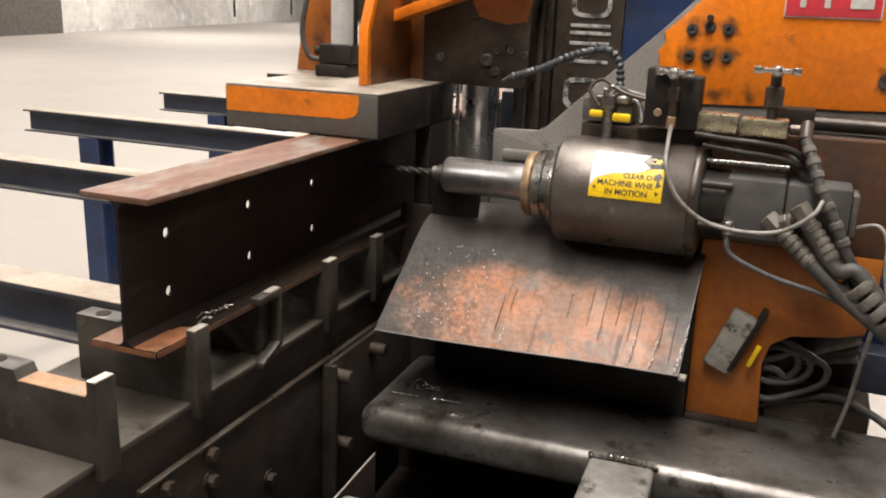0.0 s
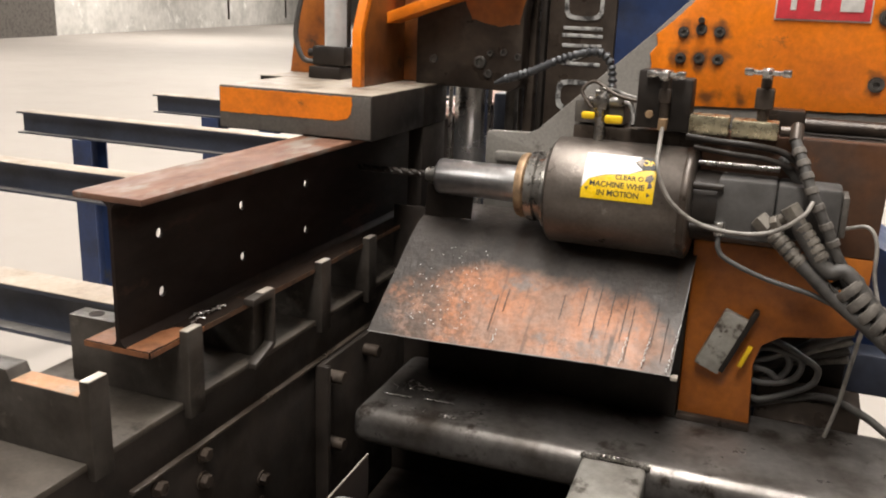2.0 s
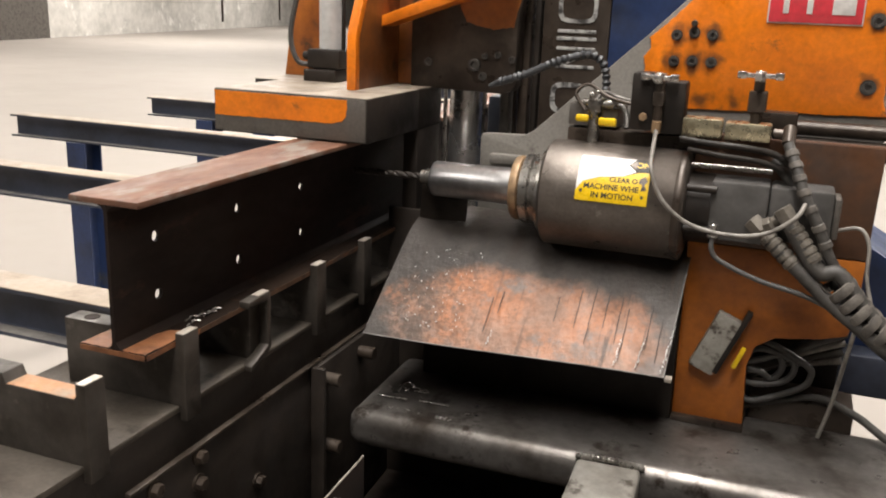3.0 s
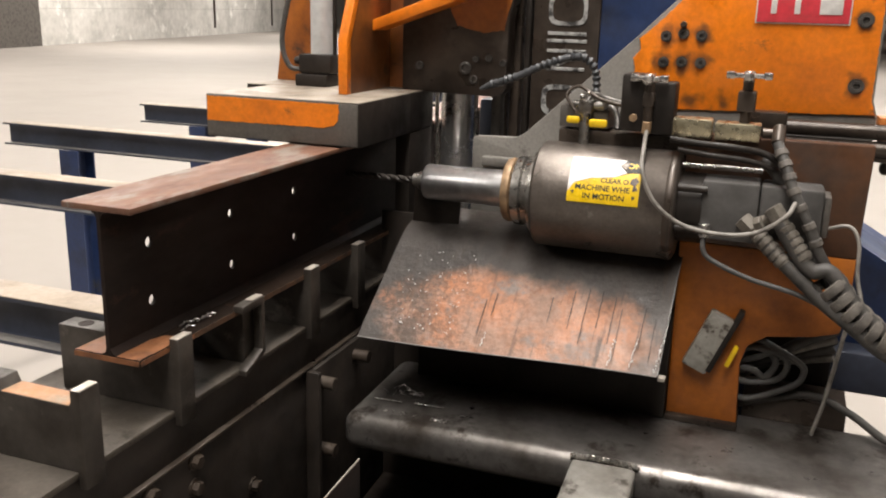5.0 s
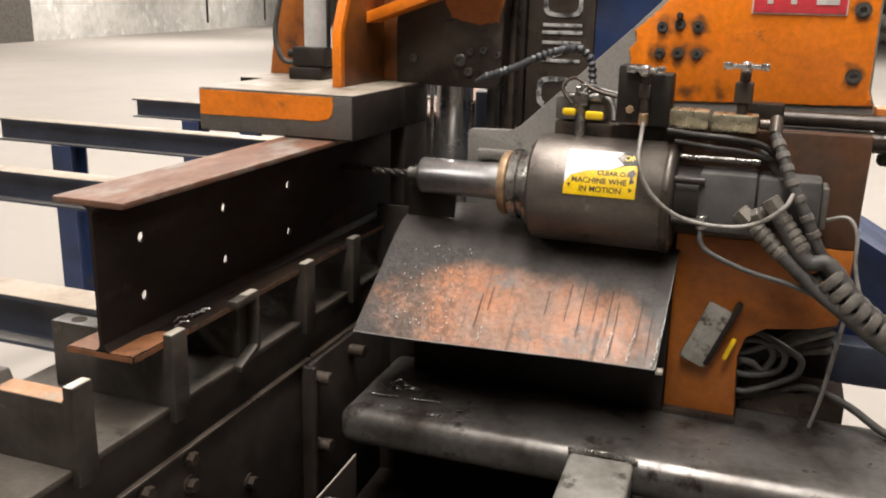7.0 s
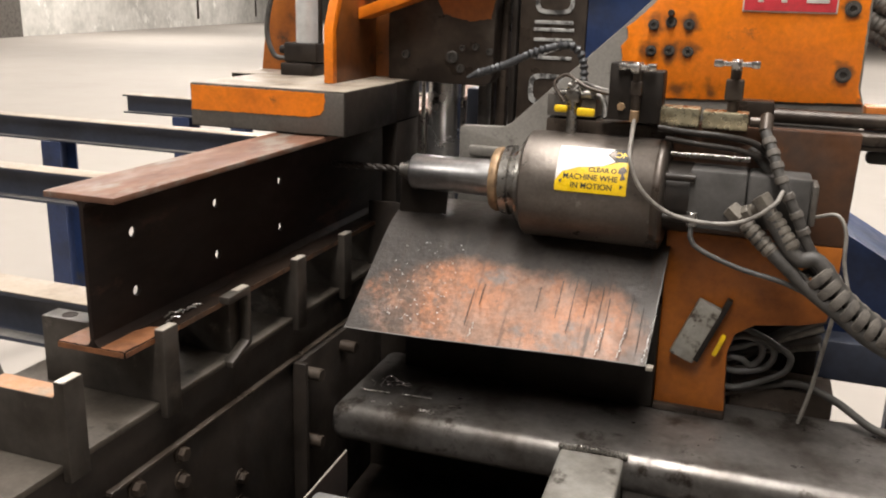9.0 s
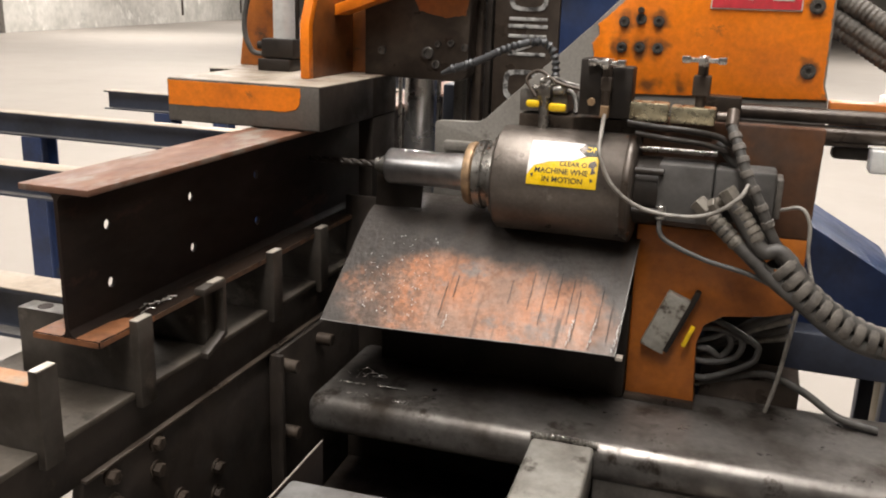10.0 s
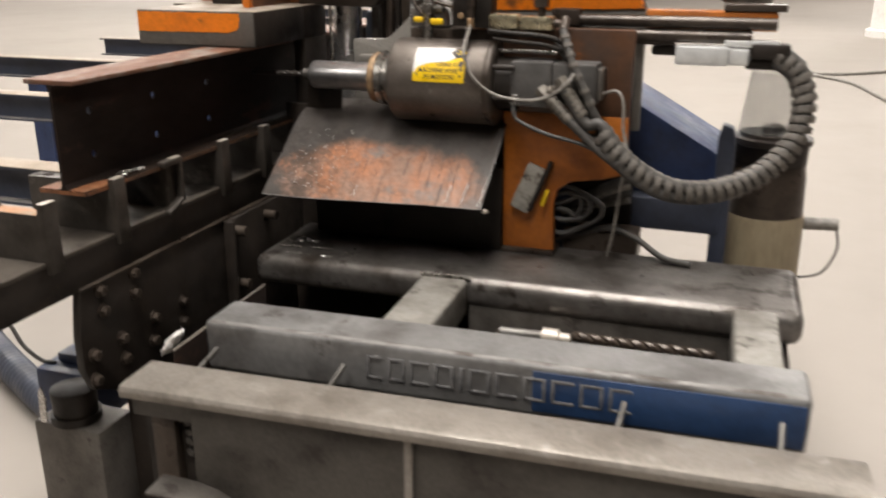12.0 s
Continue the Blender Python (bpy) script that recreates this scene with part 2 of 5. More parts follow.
def pan_material():
    """Wet steel sheet: rust in the middle, rims dark with grime and painted shadow, runs down the slope."""
    m = bpy.data.materials.new("rusty_wet_sheet")
    m.use_nodes = True
    N, L = m.node_tree.nodes, m.node_tree.links
    bsdf = N["Principled BSDF"]
    geo = N.new("ShaderNodeNewGeometry")
    sep = N.new("ShaderNodeSeparateXYZ")
    L.new(geo.outputs["Position"], sep.inputs[0])

    def math_node(op, a, b=None, c=None):
        n = N.new("ShaderNodeMath")
        n.operation = op
        for i, v in enumerate((a, b, c)):
            if v is None:
                continue
            if isinstance(v, (int, float)):
                n.inputs[i].default_value = v
            else:
                L.new(v, n.inputs[i])
        return n.outputs[0]

    def noise_at(sc, stretch=(1, 1, 1), detail=7, rgh=0.65):
        mp = N.new("ShaderNodeMapping")
        mp.inputs["Scale"].default_value = stretch
        L.new(geo.outputs["Position"], mp.inputs["Vector"])
        n = N.new("ShaderNodeTexNoise")
        n.inputs["Scale"].default_value, n.inputs["Detail"].default_value = sc, detail
        n.inputs["Roughness"].default_value = rgh
        L.new(mp.outputs[0], n.inputs["Vector"])
        return n.outputs[0]

    def span(v, lo, hi, a=0.0, b=1.0):
        n = N.new("ShaderNodeMapRange")
        n.inputs[1].default_value, n.inputs[2].default_value = lo, hi
        n.inputs[3].default_value, n.inputs[4].default_value = a, b
        n.interpolation_type = "SMOOTHSTEP"
        L.new(v, n.inputs[0])
        return n.outputs[0]

    def mix(f, a, b):
        x = N.new("ShaderNodeMix")
        x.data_type = "RGBA"
        L.new(f, x.inputs[0])
        for s, v in ((x.inputs[6], a), (x.inputs[7], b)):
            if isinstance(v, tuple):
                s.default_value = (*v, 1)
            else:
                L.new(v, s)
        return x.outputs[2]

    x, y = sep.outputs[0], sep.outputs[1]
    # patch of rust: an oval about the sheet's middle, its rim broken up
    ox = math_node("DIVIDE", math_node("SUBTRACT", x, 0.135), 0.345)
    oy = math_node("DIVIDE", math_node("SUBTRACT", y, 1.925), 0.115)
    d = math_node("ADD", math_node("MULTIPLY", ox, ox), math_node("MULTIPLY", oy, oy))
    d = math_node("SUBTRACT", math_node("ADD", d, math_node("MULTIPLY", noise_at(9), 1.5)), 0.75)
    rust = span(d, 0.50, 1.20, 1.0, 0.0)
    speck = span(noise_at(38, detail=9, rgh=0.7), 0.34, 0.50)
    runs = span(noise_at(30, (1.8, 0.10, 0.10)), 0.55, 0.64)
    # bare steel darkened for grime and for the housing's shadow on the upper tray
    steel = mix(span(noise_at(8), 0.4, 0.65), (0.054, 0.046, 0.041), (0.024, 0.020, 0.017))
    steel = mix(span(noise_at(45), 0.54, 0.70), steel, (0.04, 0.032, 0.027))
    rusty = mix(span(noise_at(7), 0.38, 0.62), (0.34, 0.138, 0.065), (0.25, 0.150, 0.108))
    rusty = mix(speck, (0.20, 0.10, 0.06), rusty)
    rusty = mix(span(noise_at(11), 0.52, 0.66), rusty, (0.17, 0.135, 0.12))
    pits = span(noise_at(75, detail=7, rgh=0.7), 0.44, 0.58)
    rusty = mix(math_node("MULTIPLY", pits, span(x, -0.19, 0.12, 0.9, 0.25)), rusty, (0.075, 0.042, 0.026))
    blotch = span(noise_at(17, detail=6, rgh=0.7), 0.42, 0.58)
    rusty = mix(math_node("MULTIPLY", blotch, span(x, -0.16, 0.06, 0.85, 0.0)), rusty, (0.050, 0.036, 0.028))
    colour = mix(rust, steel, rusty)
    colour = mix(math_node("MULTIPLY", runs, span(x, 0.0, 0.3, 0.35, 0.85)), colour, (0.055, 0.04, 0.032))
    L.new(colour, bsdf.inputs["Base Color"])
    L.new(span(noise_at(13), 0.35, 0.65, 0.33, 0.58), bsdf.inputs["Roughness"])
    bsdf.inputs["Metallic"].default_value = 0.12
    bsdf.inputs["Specular IOR Level"].default_value = 0.3
    b = N.new("ShaderNodeBump")
    b.inputs["Strength"].default_value, b.inputs["Distance"].default_value = 0.5, 0.004
    L.new(noise_at(70, detail=5), b.inputs["Height"])
    L.new(b.outputs[0], bsdf.inputs["Normal"])
    return m




def sooty_orange():
    """Orange paint with grease smeared round the bolts and scuffs along its lower rim."""
    m = mat("sooty_bright_orange", (0.84, 0.212, 0.007), (0.62, 0.15, 0.008), 0.25, 0.40, scale=5, third=(0.20, 0.07, 0.025), third_amount=0.12, third_scale=9)
    N, L = m.node_tree.nodes, m.node_tree.links
    bsdf = N["Principled BSDF"]
    paint = bsdf.inputs["Base Color"].links[0].from_socket
    geo = N.new("ShaderNodeNewGeometry")
    cloud = N.new("ShaderNodeTexNoise")
    cloud.inputs["Scale"].default_value, cloud.inputs["Detail"].default_value = 26, 7
    L.new(geo.outputs["Position"], cloud.inputs["Vector"])
    reach = None
    for spot in ((0.360, 2.266, 1.595), (0.398, 2.266, 1.605), (0.437, 2.266, 1.598), (0.359, 2.266, 1.538), (0.399, 2.266, 1.540), (0.440, 2.266, 1.539), (0.764, 2.266, 1.641), (0.763, 2.266, 1.505), (0.43, 2.266, 1.455), (0.50, 2.266, 1.450), (0.34, 2.266, 1.47)):
        d = N.new("ShaderNodeVectorMath")
        d.operation = "DISTANCE"
        d.inputs[1].default_value = spot
        L.new(geo.outputs["Position"], d.inputs[0])
        if reach is None:
            reach = d.outputs["Value"]
        else:
            low = N.new("ShaderNodeMath")
            low.operation = "MINIMUM"
            L.new(reach, low.inputs[0])
            L.new(d.outputs["Value"], low.inputs[1])
            reach = low.outputs[0]
    mul = N.new("ShaderNodeMath")
    mul.operation = "MULTIPLY_ADD"
    mul.inputs[1].default_value = 0.07
    L.new(cloud.outputs[0], mul.inputs[0])
    L.new(reach, mul.inputs[2])
    fac = N.new("ShaderNodeMapRange")
    fac.interpolation_type = "SMOOTHSTEP"
    for i, v in enumerate((0.042, 0.066, 0.85, 0.0)):
        fac.inputs[i + 1].default_value = v
    L.new(mul.outputs[0], fac.inputs[0])
    x = N.new("ShaderNodeMix")
    x.data_type = "RGBA"
    x.inputs[7].default_value = (0.10, 0.045, 0.02, 1)
    L.new(fac.outputs[0], x.inputs[0])
    L.new(paint, x.inputs[6])
    L.new(x.outputs[2], bsdf.inputs["Base Color"])
    return m


M["orange_sooty"] = sooty_orange()
M["pan"] = pan_material()

# ---- mesh helpers ----


def ragged(points, step, amp, seed):
    """An outline with its edges broken into small uneven steps, like chipped paint."""
    r = random.Random(seed)
    out = []
    for (a, b), (c, d) in zip(points, points[1:] + points[:1]):
        n = max(1, int(math.hypot(c - a, d - b) / step))
        ux, uy = (c - a) / math.hypot(c - a, d - b), (d - b) / math.hypot(c - a, d - b)
        out.append((a, b))
        for k in range(1, n):
            f = (k + r.uniform(-0.3, 0.3)) / n
            w = amp * r.random() ** 2
            out.append((a + (c - a) * f - uy * w, b + (d - b) * f + ux * w))
    return out



def box(x0, x1, y0, y1, z0, z1, bevel=0.003, seg=2):
    bm = bmesh.new()
    bmesh.ops.create_cube(bm, size=1.0, matrix=Matrix.Translation(((x0 + x1) / 2, (y0 + y1) / 2, (z0 + z1) / 2)) @ Matrix.Diagonal((x1 - x0, y1 - y0, z1 - z0, 1)))
    if bevel:
        bmesh.ops.bevel(bm, geom=bm.edges[:], offset=min(bevel, 0.45 * min(x1 - x0, y1 - y0, z1 - z0)), segments=seg, affect="EDGES", profile=0.5)
    return bm


def prism(pts, axis, a, b, bevel=0.0, holes=()):
    """A flat outline, thick from a to b along an axis. axis x: pts are (y, z); y: (x, z); z: (x, y). holes: (u, v, radius)."""
    def place(u, v, w):
        return {"x": (w, u, v), "y": (u, w, v), "z": (u, v, w)}[axis]
    bm = bmesh.new()
    loops = [list(pts)]
    for u, v, r in holes:
        loops.append([(u + r * math.cos(k * math.tau / 14), v + r * math.sin(k * math.tau / 14)) for k in range(14)])
    edges = []
    for lp in loops:
        vs = [bm.verts.new(place(u, v, a)) for u, v in lp]
        edges += [bm.edges.new((vs[i], vs[(i + 1) % len(vs)])) for i in range(len(vs))]
    if holes:
        bmesh.ops.triangle_fill(bm, use_beauty=True, edges=edges)
    else:
        bm.faces.new(bm.verts[:])
    out = bmesh.ops.extrude_face_region(bm, geom=bm.faces[:])
    shift = Vector(place(0, 0, b - a))
    bmesh.ops.translate(bm, vec=shift, verts=[v for v in out["geom"] if isinstance(v, bmesh.types.BMVert)])
    bmesh.ops.recalc_face_normals(bm, faces=bm.faces[:])
    if bevel:
        es = [e for e in bm.edges if len(e.link_faces) == 2 and e.calc_face_angle(0) > 0.6]
        bmesh.ops.bevel(bm, geom=es, offset=bevel, segments=2, affect="EDGES", profile=0.5)
    return bm


def lathe(p, axis, profile, seg=32):
    """Turned body: profile is (distance along the axis, radius) from the point p along axis 'x', 'y', 'z' or a vector."""
    ax = {"x": Vector((1, 0, 0)), "y": Vector((0, 1, 0)), "z": Vector((0, 0, 1))}[axis] if isinstance(axis, str) else Vector(axis).normalized()
    u = ax.orthogonal().normalized()
    v = ax.cross(u)
    bm, p = bmesh.new(), Vector(p)
    rings = []
    for d, r in profile:
        rings.append([bm.verts.new(p + ax * d + (u * math.cos(k * math.tau / seg) + v * math.sin(k * math.tau / seg)) * r) for k in range(seg)])
    for A, B in zip(rings, rings[1:]):
        for k in range(seg):
            bm.faces.new((A[k], A[(k + 1) % seg], B[(k + 1) % seg], B[k]))
    bm.faces.new(rings[0][::-1])
    bm.faces.new(rings[-1])
    bmesh.ops.recalc_face_normals(bm, faces=bm.faces[:])
    return bm


def rod(p0, p1, r, seg=20, chamfer=0.1):
    p0, p1 = Vector(p0), Vector(p1)
    n = (p1 - p0).length
    c = min(r * chamfer, n * 0.2)
    return lathe(p0, p1 - p0, [(0, r - c), (c, r), (n - c, r), (n, r - c)], seg)


def smooth_path(pts, steps=8):
    """Catmull-Rom through the points."""
    P = [Vector(p) for p in pts]
    P = [P[0] * 2 - P[1]] + P + [P[-1] * 2 - P[-2]]
    out = []
    for i in range(1, len(P) - 2):
        a, b, c, d = P[i - 1:i + 3]
        for k in range(steps):
            t = k / steps
            out.append(0.5 * ((2 * b) + (c - a) * t + (2 * a - 5 * b + 4 * c - d) * t * t + (3 * b - a - 3 * c + d) * t ** 3))
    out.append(P[-2])
    return out


def hose(pts, r, seg=12, steps=8, ribs=0.0, rib_len=0.01):
    """A bent tube; ribs: how far its rings stand proud."""
    path = smooth_path(pts, steps)
    if ribs:
        dense, acc = [path[0]], 0.0
        for a, b in zip(path, path[1:]):
            n = max(1, int((b - a).length / (rib_len / 4)))
            dense += [a.lerp(b, (k + 1) / n) for k in range(n)]
        path = dense
    bm = bmesh.new()
    rings, u, run = [], None, 0.0
    for i, p in enumerate(path):
        t = (path[min(i + 1, len(path) - 1)] - path[max(i - 1, 0)]).normalized()
        u = (t.orthogonal() if u is None else u - t * u.dot(t)).normalized()
        v = t.cross(u)
        if i:
            run += (p - path[i - 1]).length
        rr = r + (ribs * (0.5 + 0.5 * math.cos(math.tau * run / rib_len)) if ribs else 0)
        rings.append([bm.verts.new(p + (u * math.cos(k * math.tau / seg) + v * math.sin(k * math.tau / seg)) * rr) for k in range(seg)])
    for A, B in zip(rings, rings[1:]):
        for k in range(seg):
            bm.faces.new((A[k], A[(k + 1) % seg], B[(k + 1) % seg], B[k]))
    bm.faces.new(rings[0][::-1])
    bm.faces.new(rings[-1])
    bmesh.ops.recalc_face_normals(bm, faces=bm.faces[:])
    return bm


def join(*bms):
    out = bmesh.new()
    for b in bms:
        me = bpy.data.meshes.new("tmp")
        b.to_mesh(me)
        b.free()
        out.from_mesh(me)
        bpy.data.meshes.remove(me)
    return out


def turned(bm, m):
    bmesh.ops.transform(bm, matrix=m, verts=bm.verts[:])
    return bm


def mesh_object(name, bm, material, origin=(0, 0, 0), smooth=40):
    bmesh.ops.translate(bm, vec=-Vector(origin), verts=bm.verts[:])
    for f in bm.faces:
        f.smooth = True
    for e in bm.edges:
        if len(e.link_faces) != 2 or e.calc_face_angle(0) > radians(smooth):
            e.smooth = False
    me = bpy.data.meshes.new(name)
    bm.to_mesh(me)
    bm.free()
    me.materials.append(material)
    return new(name, me)


def thing(name, at, label, category, group=""):
    """An Empty at the thing's base, for its parts."""
    ob = new(name)
    ob.empty_display_size = 0.1
    ob.location = at
    return tagged(ob, label, category, group)


def root_of(ob):
    while ob.parent:
        ob = ob.parent
    return ob


def part(name, bm, material, parent, label=""):
    ob = mesh_object(name, bm, material, root_of(parent).location)
    ob.parent = parent
    return tagged(ob, label)


def solo(name, bm, material, at, label, category, group="", kind=""):
    ob = mesh_object(name, bm, material, at)
    ob.location = at
    return tagged(ob, label, category, group, kind)


def setting(name, bm, material, label, category):
    return tagged(mesh_object(name, bm, material), label, category, kind="structure")


def bolt(p, axis, r, h, parent, material=None, name="bolt"):
    """Hexagon head on a washer, standing out along the axis."""
    ax = Vector(axis).normalized()
    p = Vector(p)
    bm = join(lathe(p, ax, [(0, r * 1.35), (h * 0.25, r * 1.35), (h * 0.25, r * 1.0)], 16),
              lathe(p + ax * h * 0.2, ax, [(0, r), (h * 0.75, r), (h * 0.85, r * 0.85)], 6))
    return part(name, bm, material or M["greasy"], parent)


# ---- hall ----
setting("floor", box(-42, 40, -30, 70, -0.2, 0.0, 0), M["floor"], "pale cream concrete hall floor with faint scuffs", "floor")
setting("ceiling", box(-42, 40, -30, 70, 9.0, 9.2, 0), M["ceiling"], "pale flat hall ceiling", "ceiling")
wall_dir = Vector((-28.4 + 23.3, 48.3 - 23.2, 0)).normalized()
wall_n = Vector((wall_dir.y, -wall_dir.x, 0))
setting("wall_east", box(39.8, 40, -30, 70, 0, 9, 0), M["concrete"], "plain grey concrete hall wall", "wall")
setting("wall_north", box(-42, 39.8, 69.8, 70, 0, 9, 0), M["concrete"], "plain grey concrete hall wall", "wall")
setting("wall_south", box(-42, 39.8, -30, -29.8, 0, 9, 0), M["concrete"], "plain grey concrete hall wall", "wall")
wall_base = Vector((-23.3, 23.2, 0)) - wall_dir * 40
wall_m = Matrix.Translation(wall_base) @ Matrix.Rotation(math.atan2(wall_dir.y, wall_dir.x), 4, "Z")
setting("wall_west", turned(box(-20, 110, 0.0, 0.4, 0, 9, 0), wall_m), M["concrete"], "light grey poured concrete hall wall with seams", "wall")

for lx, ly, power in LAMPS:
    lamp = thing("high_bay_lamp", (lx, ly, LAMP_Z), "white rectangular high bay lamp hung under the ceiling", "lamp", "hall lamps")
    part("housing", box(lx - 0.8, lx + 0.8, ly - 2.3, ly + 2.3, LAMP_Z + 0.03, LAMP_Z + 0.1, 0.01), M["white"], lamp)
    part("stem", rod((lx, ly, LAMP_Z + 0.1), (lx, ly, 9.0), 0.015), M["zinc"], lamp)
    light = bpy.data.lights.new("lamp_light", "AREA")
    light.shape, light.size, light.size_y = "RECTANGLE", 1.5, 4.5
    light.energy, light.color = power, (1.0, 0.95, 0.895)
    lo = new("lamp_light", light)
    lo.location = (lx, ly, LAMP_Z + 0.02)


# ---- conveyor and workpiece ----


def i_section(xc, w, z0, z1, tf, tw, r=0.008):
    """Outline of an I beam in a plane across it."""
    h = w / 2
    t = tw / 2
    pts = [(xc - h, z0), (xc + h, z0), (xc + h, z0 + tf), (xc + t + r, z0 + tf), (xc + t + r * 0.3, z0 + tf + r * 0.3), (xc + t, z0 + tf + r)]
    pts += [(xc + t, z1 - tf - r), (xc + t + r * 0.3, z1 - tf - r * 0.3), (xc + t + r, z1 - tf), (xc + h, z1 - tf), (xc + h, z1), (xc - h, z1)]
    pts += [(xc - h, z1 - tf), (xc - t - r, z1 - tf), (xc - t - r * 0.3, z1 - tf - r * 0.3), (xc - t, z1 - tf - r)]
    pts += [(xc - t, z0 + tf + r), (xc - t - r * 0.3, z0 + tf + r * 0.3), (xc - t - r, z0 + tf), (xc - h, z0 + tf)]
    return pts


BEAM_Y0, BEAM_Y1 = 1.257, 8.2
beam = thing("steel_beam", (-0.373, BEAM_Y0, 1.066), "rusty brown steel I beam with drilled web, lying on conveyor blocks", "steel beam")
hole_list = [(1.37 + 0.245 * k, z, 0.0098) for k in range(3) for z in (1.141, 1.245)]
part("web", prism([(BEAM_Y0, 1.077), (BEAM_Y1, 1.077), (BEAM_Y1, 1.320), (BEAM_Y0, 1.320)], "x", -0.373, -0.366, holes=hole_list), M["web"], beam, "mill-scaled web, shade put into its near-black colour, with bright drilled holes")
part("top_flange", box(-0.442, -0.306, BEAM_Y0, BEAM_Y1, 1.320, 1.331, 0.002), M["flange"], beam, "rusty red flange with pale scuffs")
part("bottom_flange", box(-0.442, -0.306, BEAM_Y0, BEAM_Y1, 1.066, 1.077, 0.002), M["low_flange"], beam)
part("rust_edge", box(-0.3058, -0.3050, 1.401, 3.2, 1.067, 1.0765, 0), M["brown_rust"], beam)
part("rust_patch", prism(ragged([(-0.440, BEAM_Y0 + 0.001), (-0.308, BEAM_Y0 + 0.001), (-0.308, 1.385), (-0.345, 1.37), (-0.36, 1.34), (-0.386, 1.33), (-0.44, 1.36)], 0.008, 0.003, 3), "z", 1.0771, 1.0774), M["rust"], beam, "orange rust on the lower flange")
part("rust_edge", prism([(-0.440, 1.067), (-0.308, 1.067), (-0.308, 1.076), (-0.440, 1.076)], "y", BEAM_Y0 - 0.0012, BEAM_Y0 - 0.0002), M["rust"], beam)
part("rust_edge", box(-0.3058, -0.3050, BEAM_Y0 + 0.001, 1.40, 1.067, 1.076, 0), M["rust"], beam)
for z, s in ((1.320, -1), (1.077, 1)):
    for x, d in ((-0.366, 1), (-0.373, -1)):
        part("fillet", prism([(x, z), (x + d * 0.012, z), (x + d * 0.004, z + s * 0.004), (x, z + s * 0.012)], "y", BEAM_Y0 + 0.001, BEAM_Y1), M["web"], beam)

rail = thing("conveyor_rail", (-0.45, 0, 0.855), "dark greasy steel conveyor rail with a pale worn top", "conveyor rail")
part("top_plate", box(-0.62, -0.303, -1.4, 8.4, 0.945, 0.957, 0.002), M["rail_plate"], rail, "scuffed grey top plate")
part("web", box(-0.33, -0.308, -1.4, 8.4, 0.855, 0.945, 0.002), M["black"], rail)
part("web", box(-0.61, -0.59, -1.4, 8.4, 0.855, 0.945, 0.002), M["black"], rail)
for yy in (-0.9, 2.9, 5.2, 7.6):
    part("leg", box(-0.55, -0.37, yy, yy + 0.12, 0.0, 0.945, 0.004), M["blue"], rail)

BLOCK_PITCH = 0.2295
for k in range(-5, 24):
    y0 = 1.1015 + BLOCK_PITCH * k
    y1 = y0 + 0.042
    blk = thing("support_block", (-0.42, y0, 0.957), "grey steel conveyor support block with end lugs on the rail", "support block", "conveyor support blocks")
    left = -0.545 if k < 2 else -0.455
    if k != 2:
        outline = [(left, 0.9575), (-0.3025, 0.9575), (-0.3025, 0.930), (-0.288, 0.930), (-0.288, 1.090), (-0.306, 1.090), (-0.306, 1.072), (-0.310, 1.065),
                   (-0.440, 1.065), (-0.447, 1.082), (left, 1.082)]
        part("body", prism(outline, "y", y0, y1, 0.0018), M["block_steel"], blk)
    else:
        part("body", prism([(left, 0.9575), (-0.31, 0.9575), (-0.31, 1.065), (-0.440, 1.065), (-0.447, 1.082), (left, 1.082)], "y", y0, y1, 0.0018), M["block_steel"], blk)
        part("hook", prism([(y0 - 0.034, 1.088), (y1, 1.090), (y1, 0.972), (y0 - 0.030, 0.944), (y0 - 0.030, 0.956), (y1 - 0.010, 0.980), (y1 - 0.010, 1.074), (y0 - 0.034, 1.074)], "x", -0.309, -0.287, 0.0015), M["block_steel"], blk, "grey bent hook lug")
    part("worn_rest", box(-0.4395, -0.312, y0 + 0.001, y1 - 0.001, 1.0652, 1.0658, 0.0002), M["worn_rest"], blk, "rust-stained resting face")
    part("worn_lug", box(-0.3055, -0.2895, y0 + 0.0015, y1 - 0.0015, 1.0901, 1.0912, 0.0003), M["worn_bright"], blk, "bright worn lug top")
    if k in (0, 1):
        part("bolt_hole", lathe((-0.500, (y0 + y1) / 2, 1.0815), "z", [(0, 0.014), (0.0015, 0.0138)], 20), M["web"], blk)

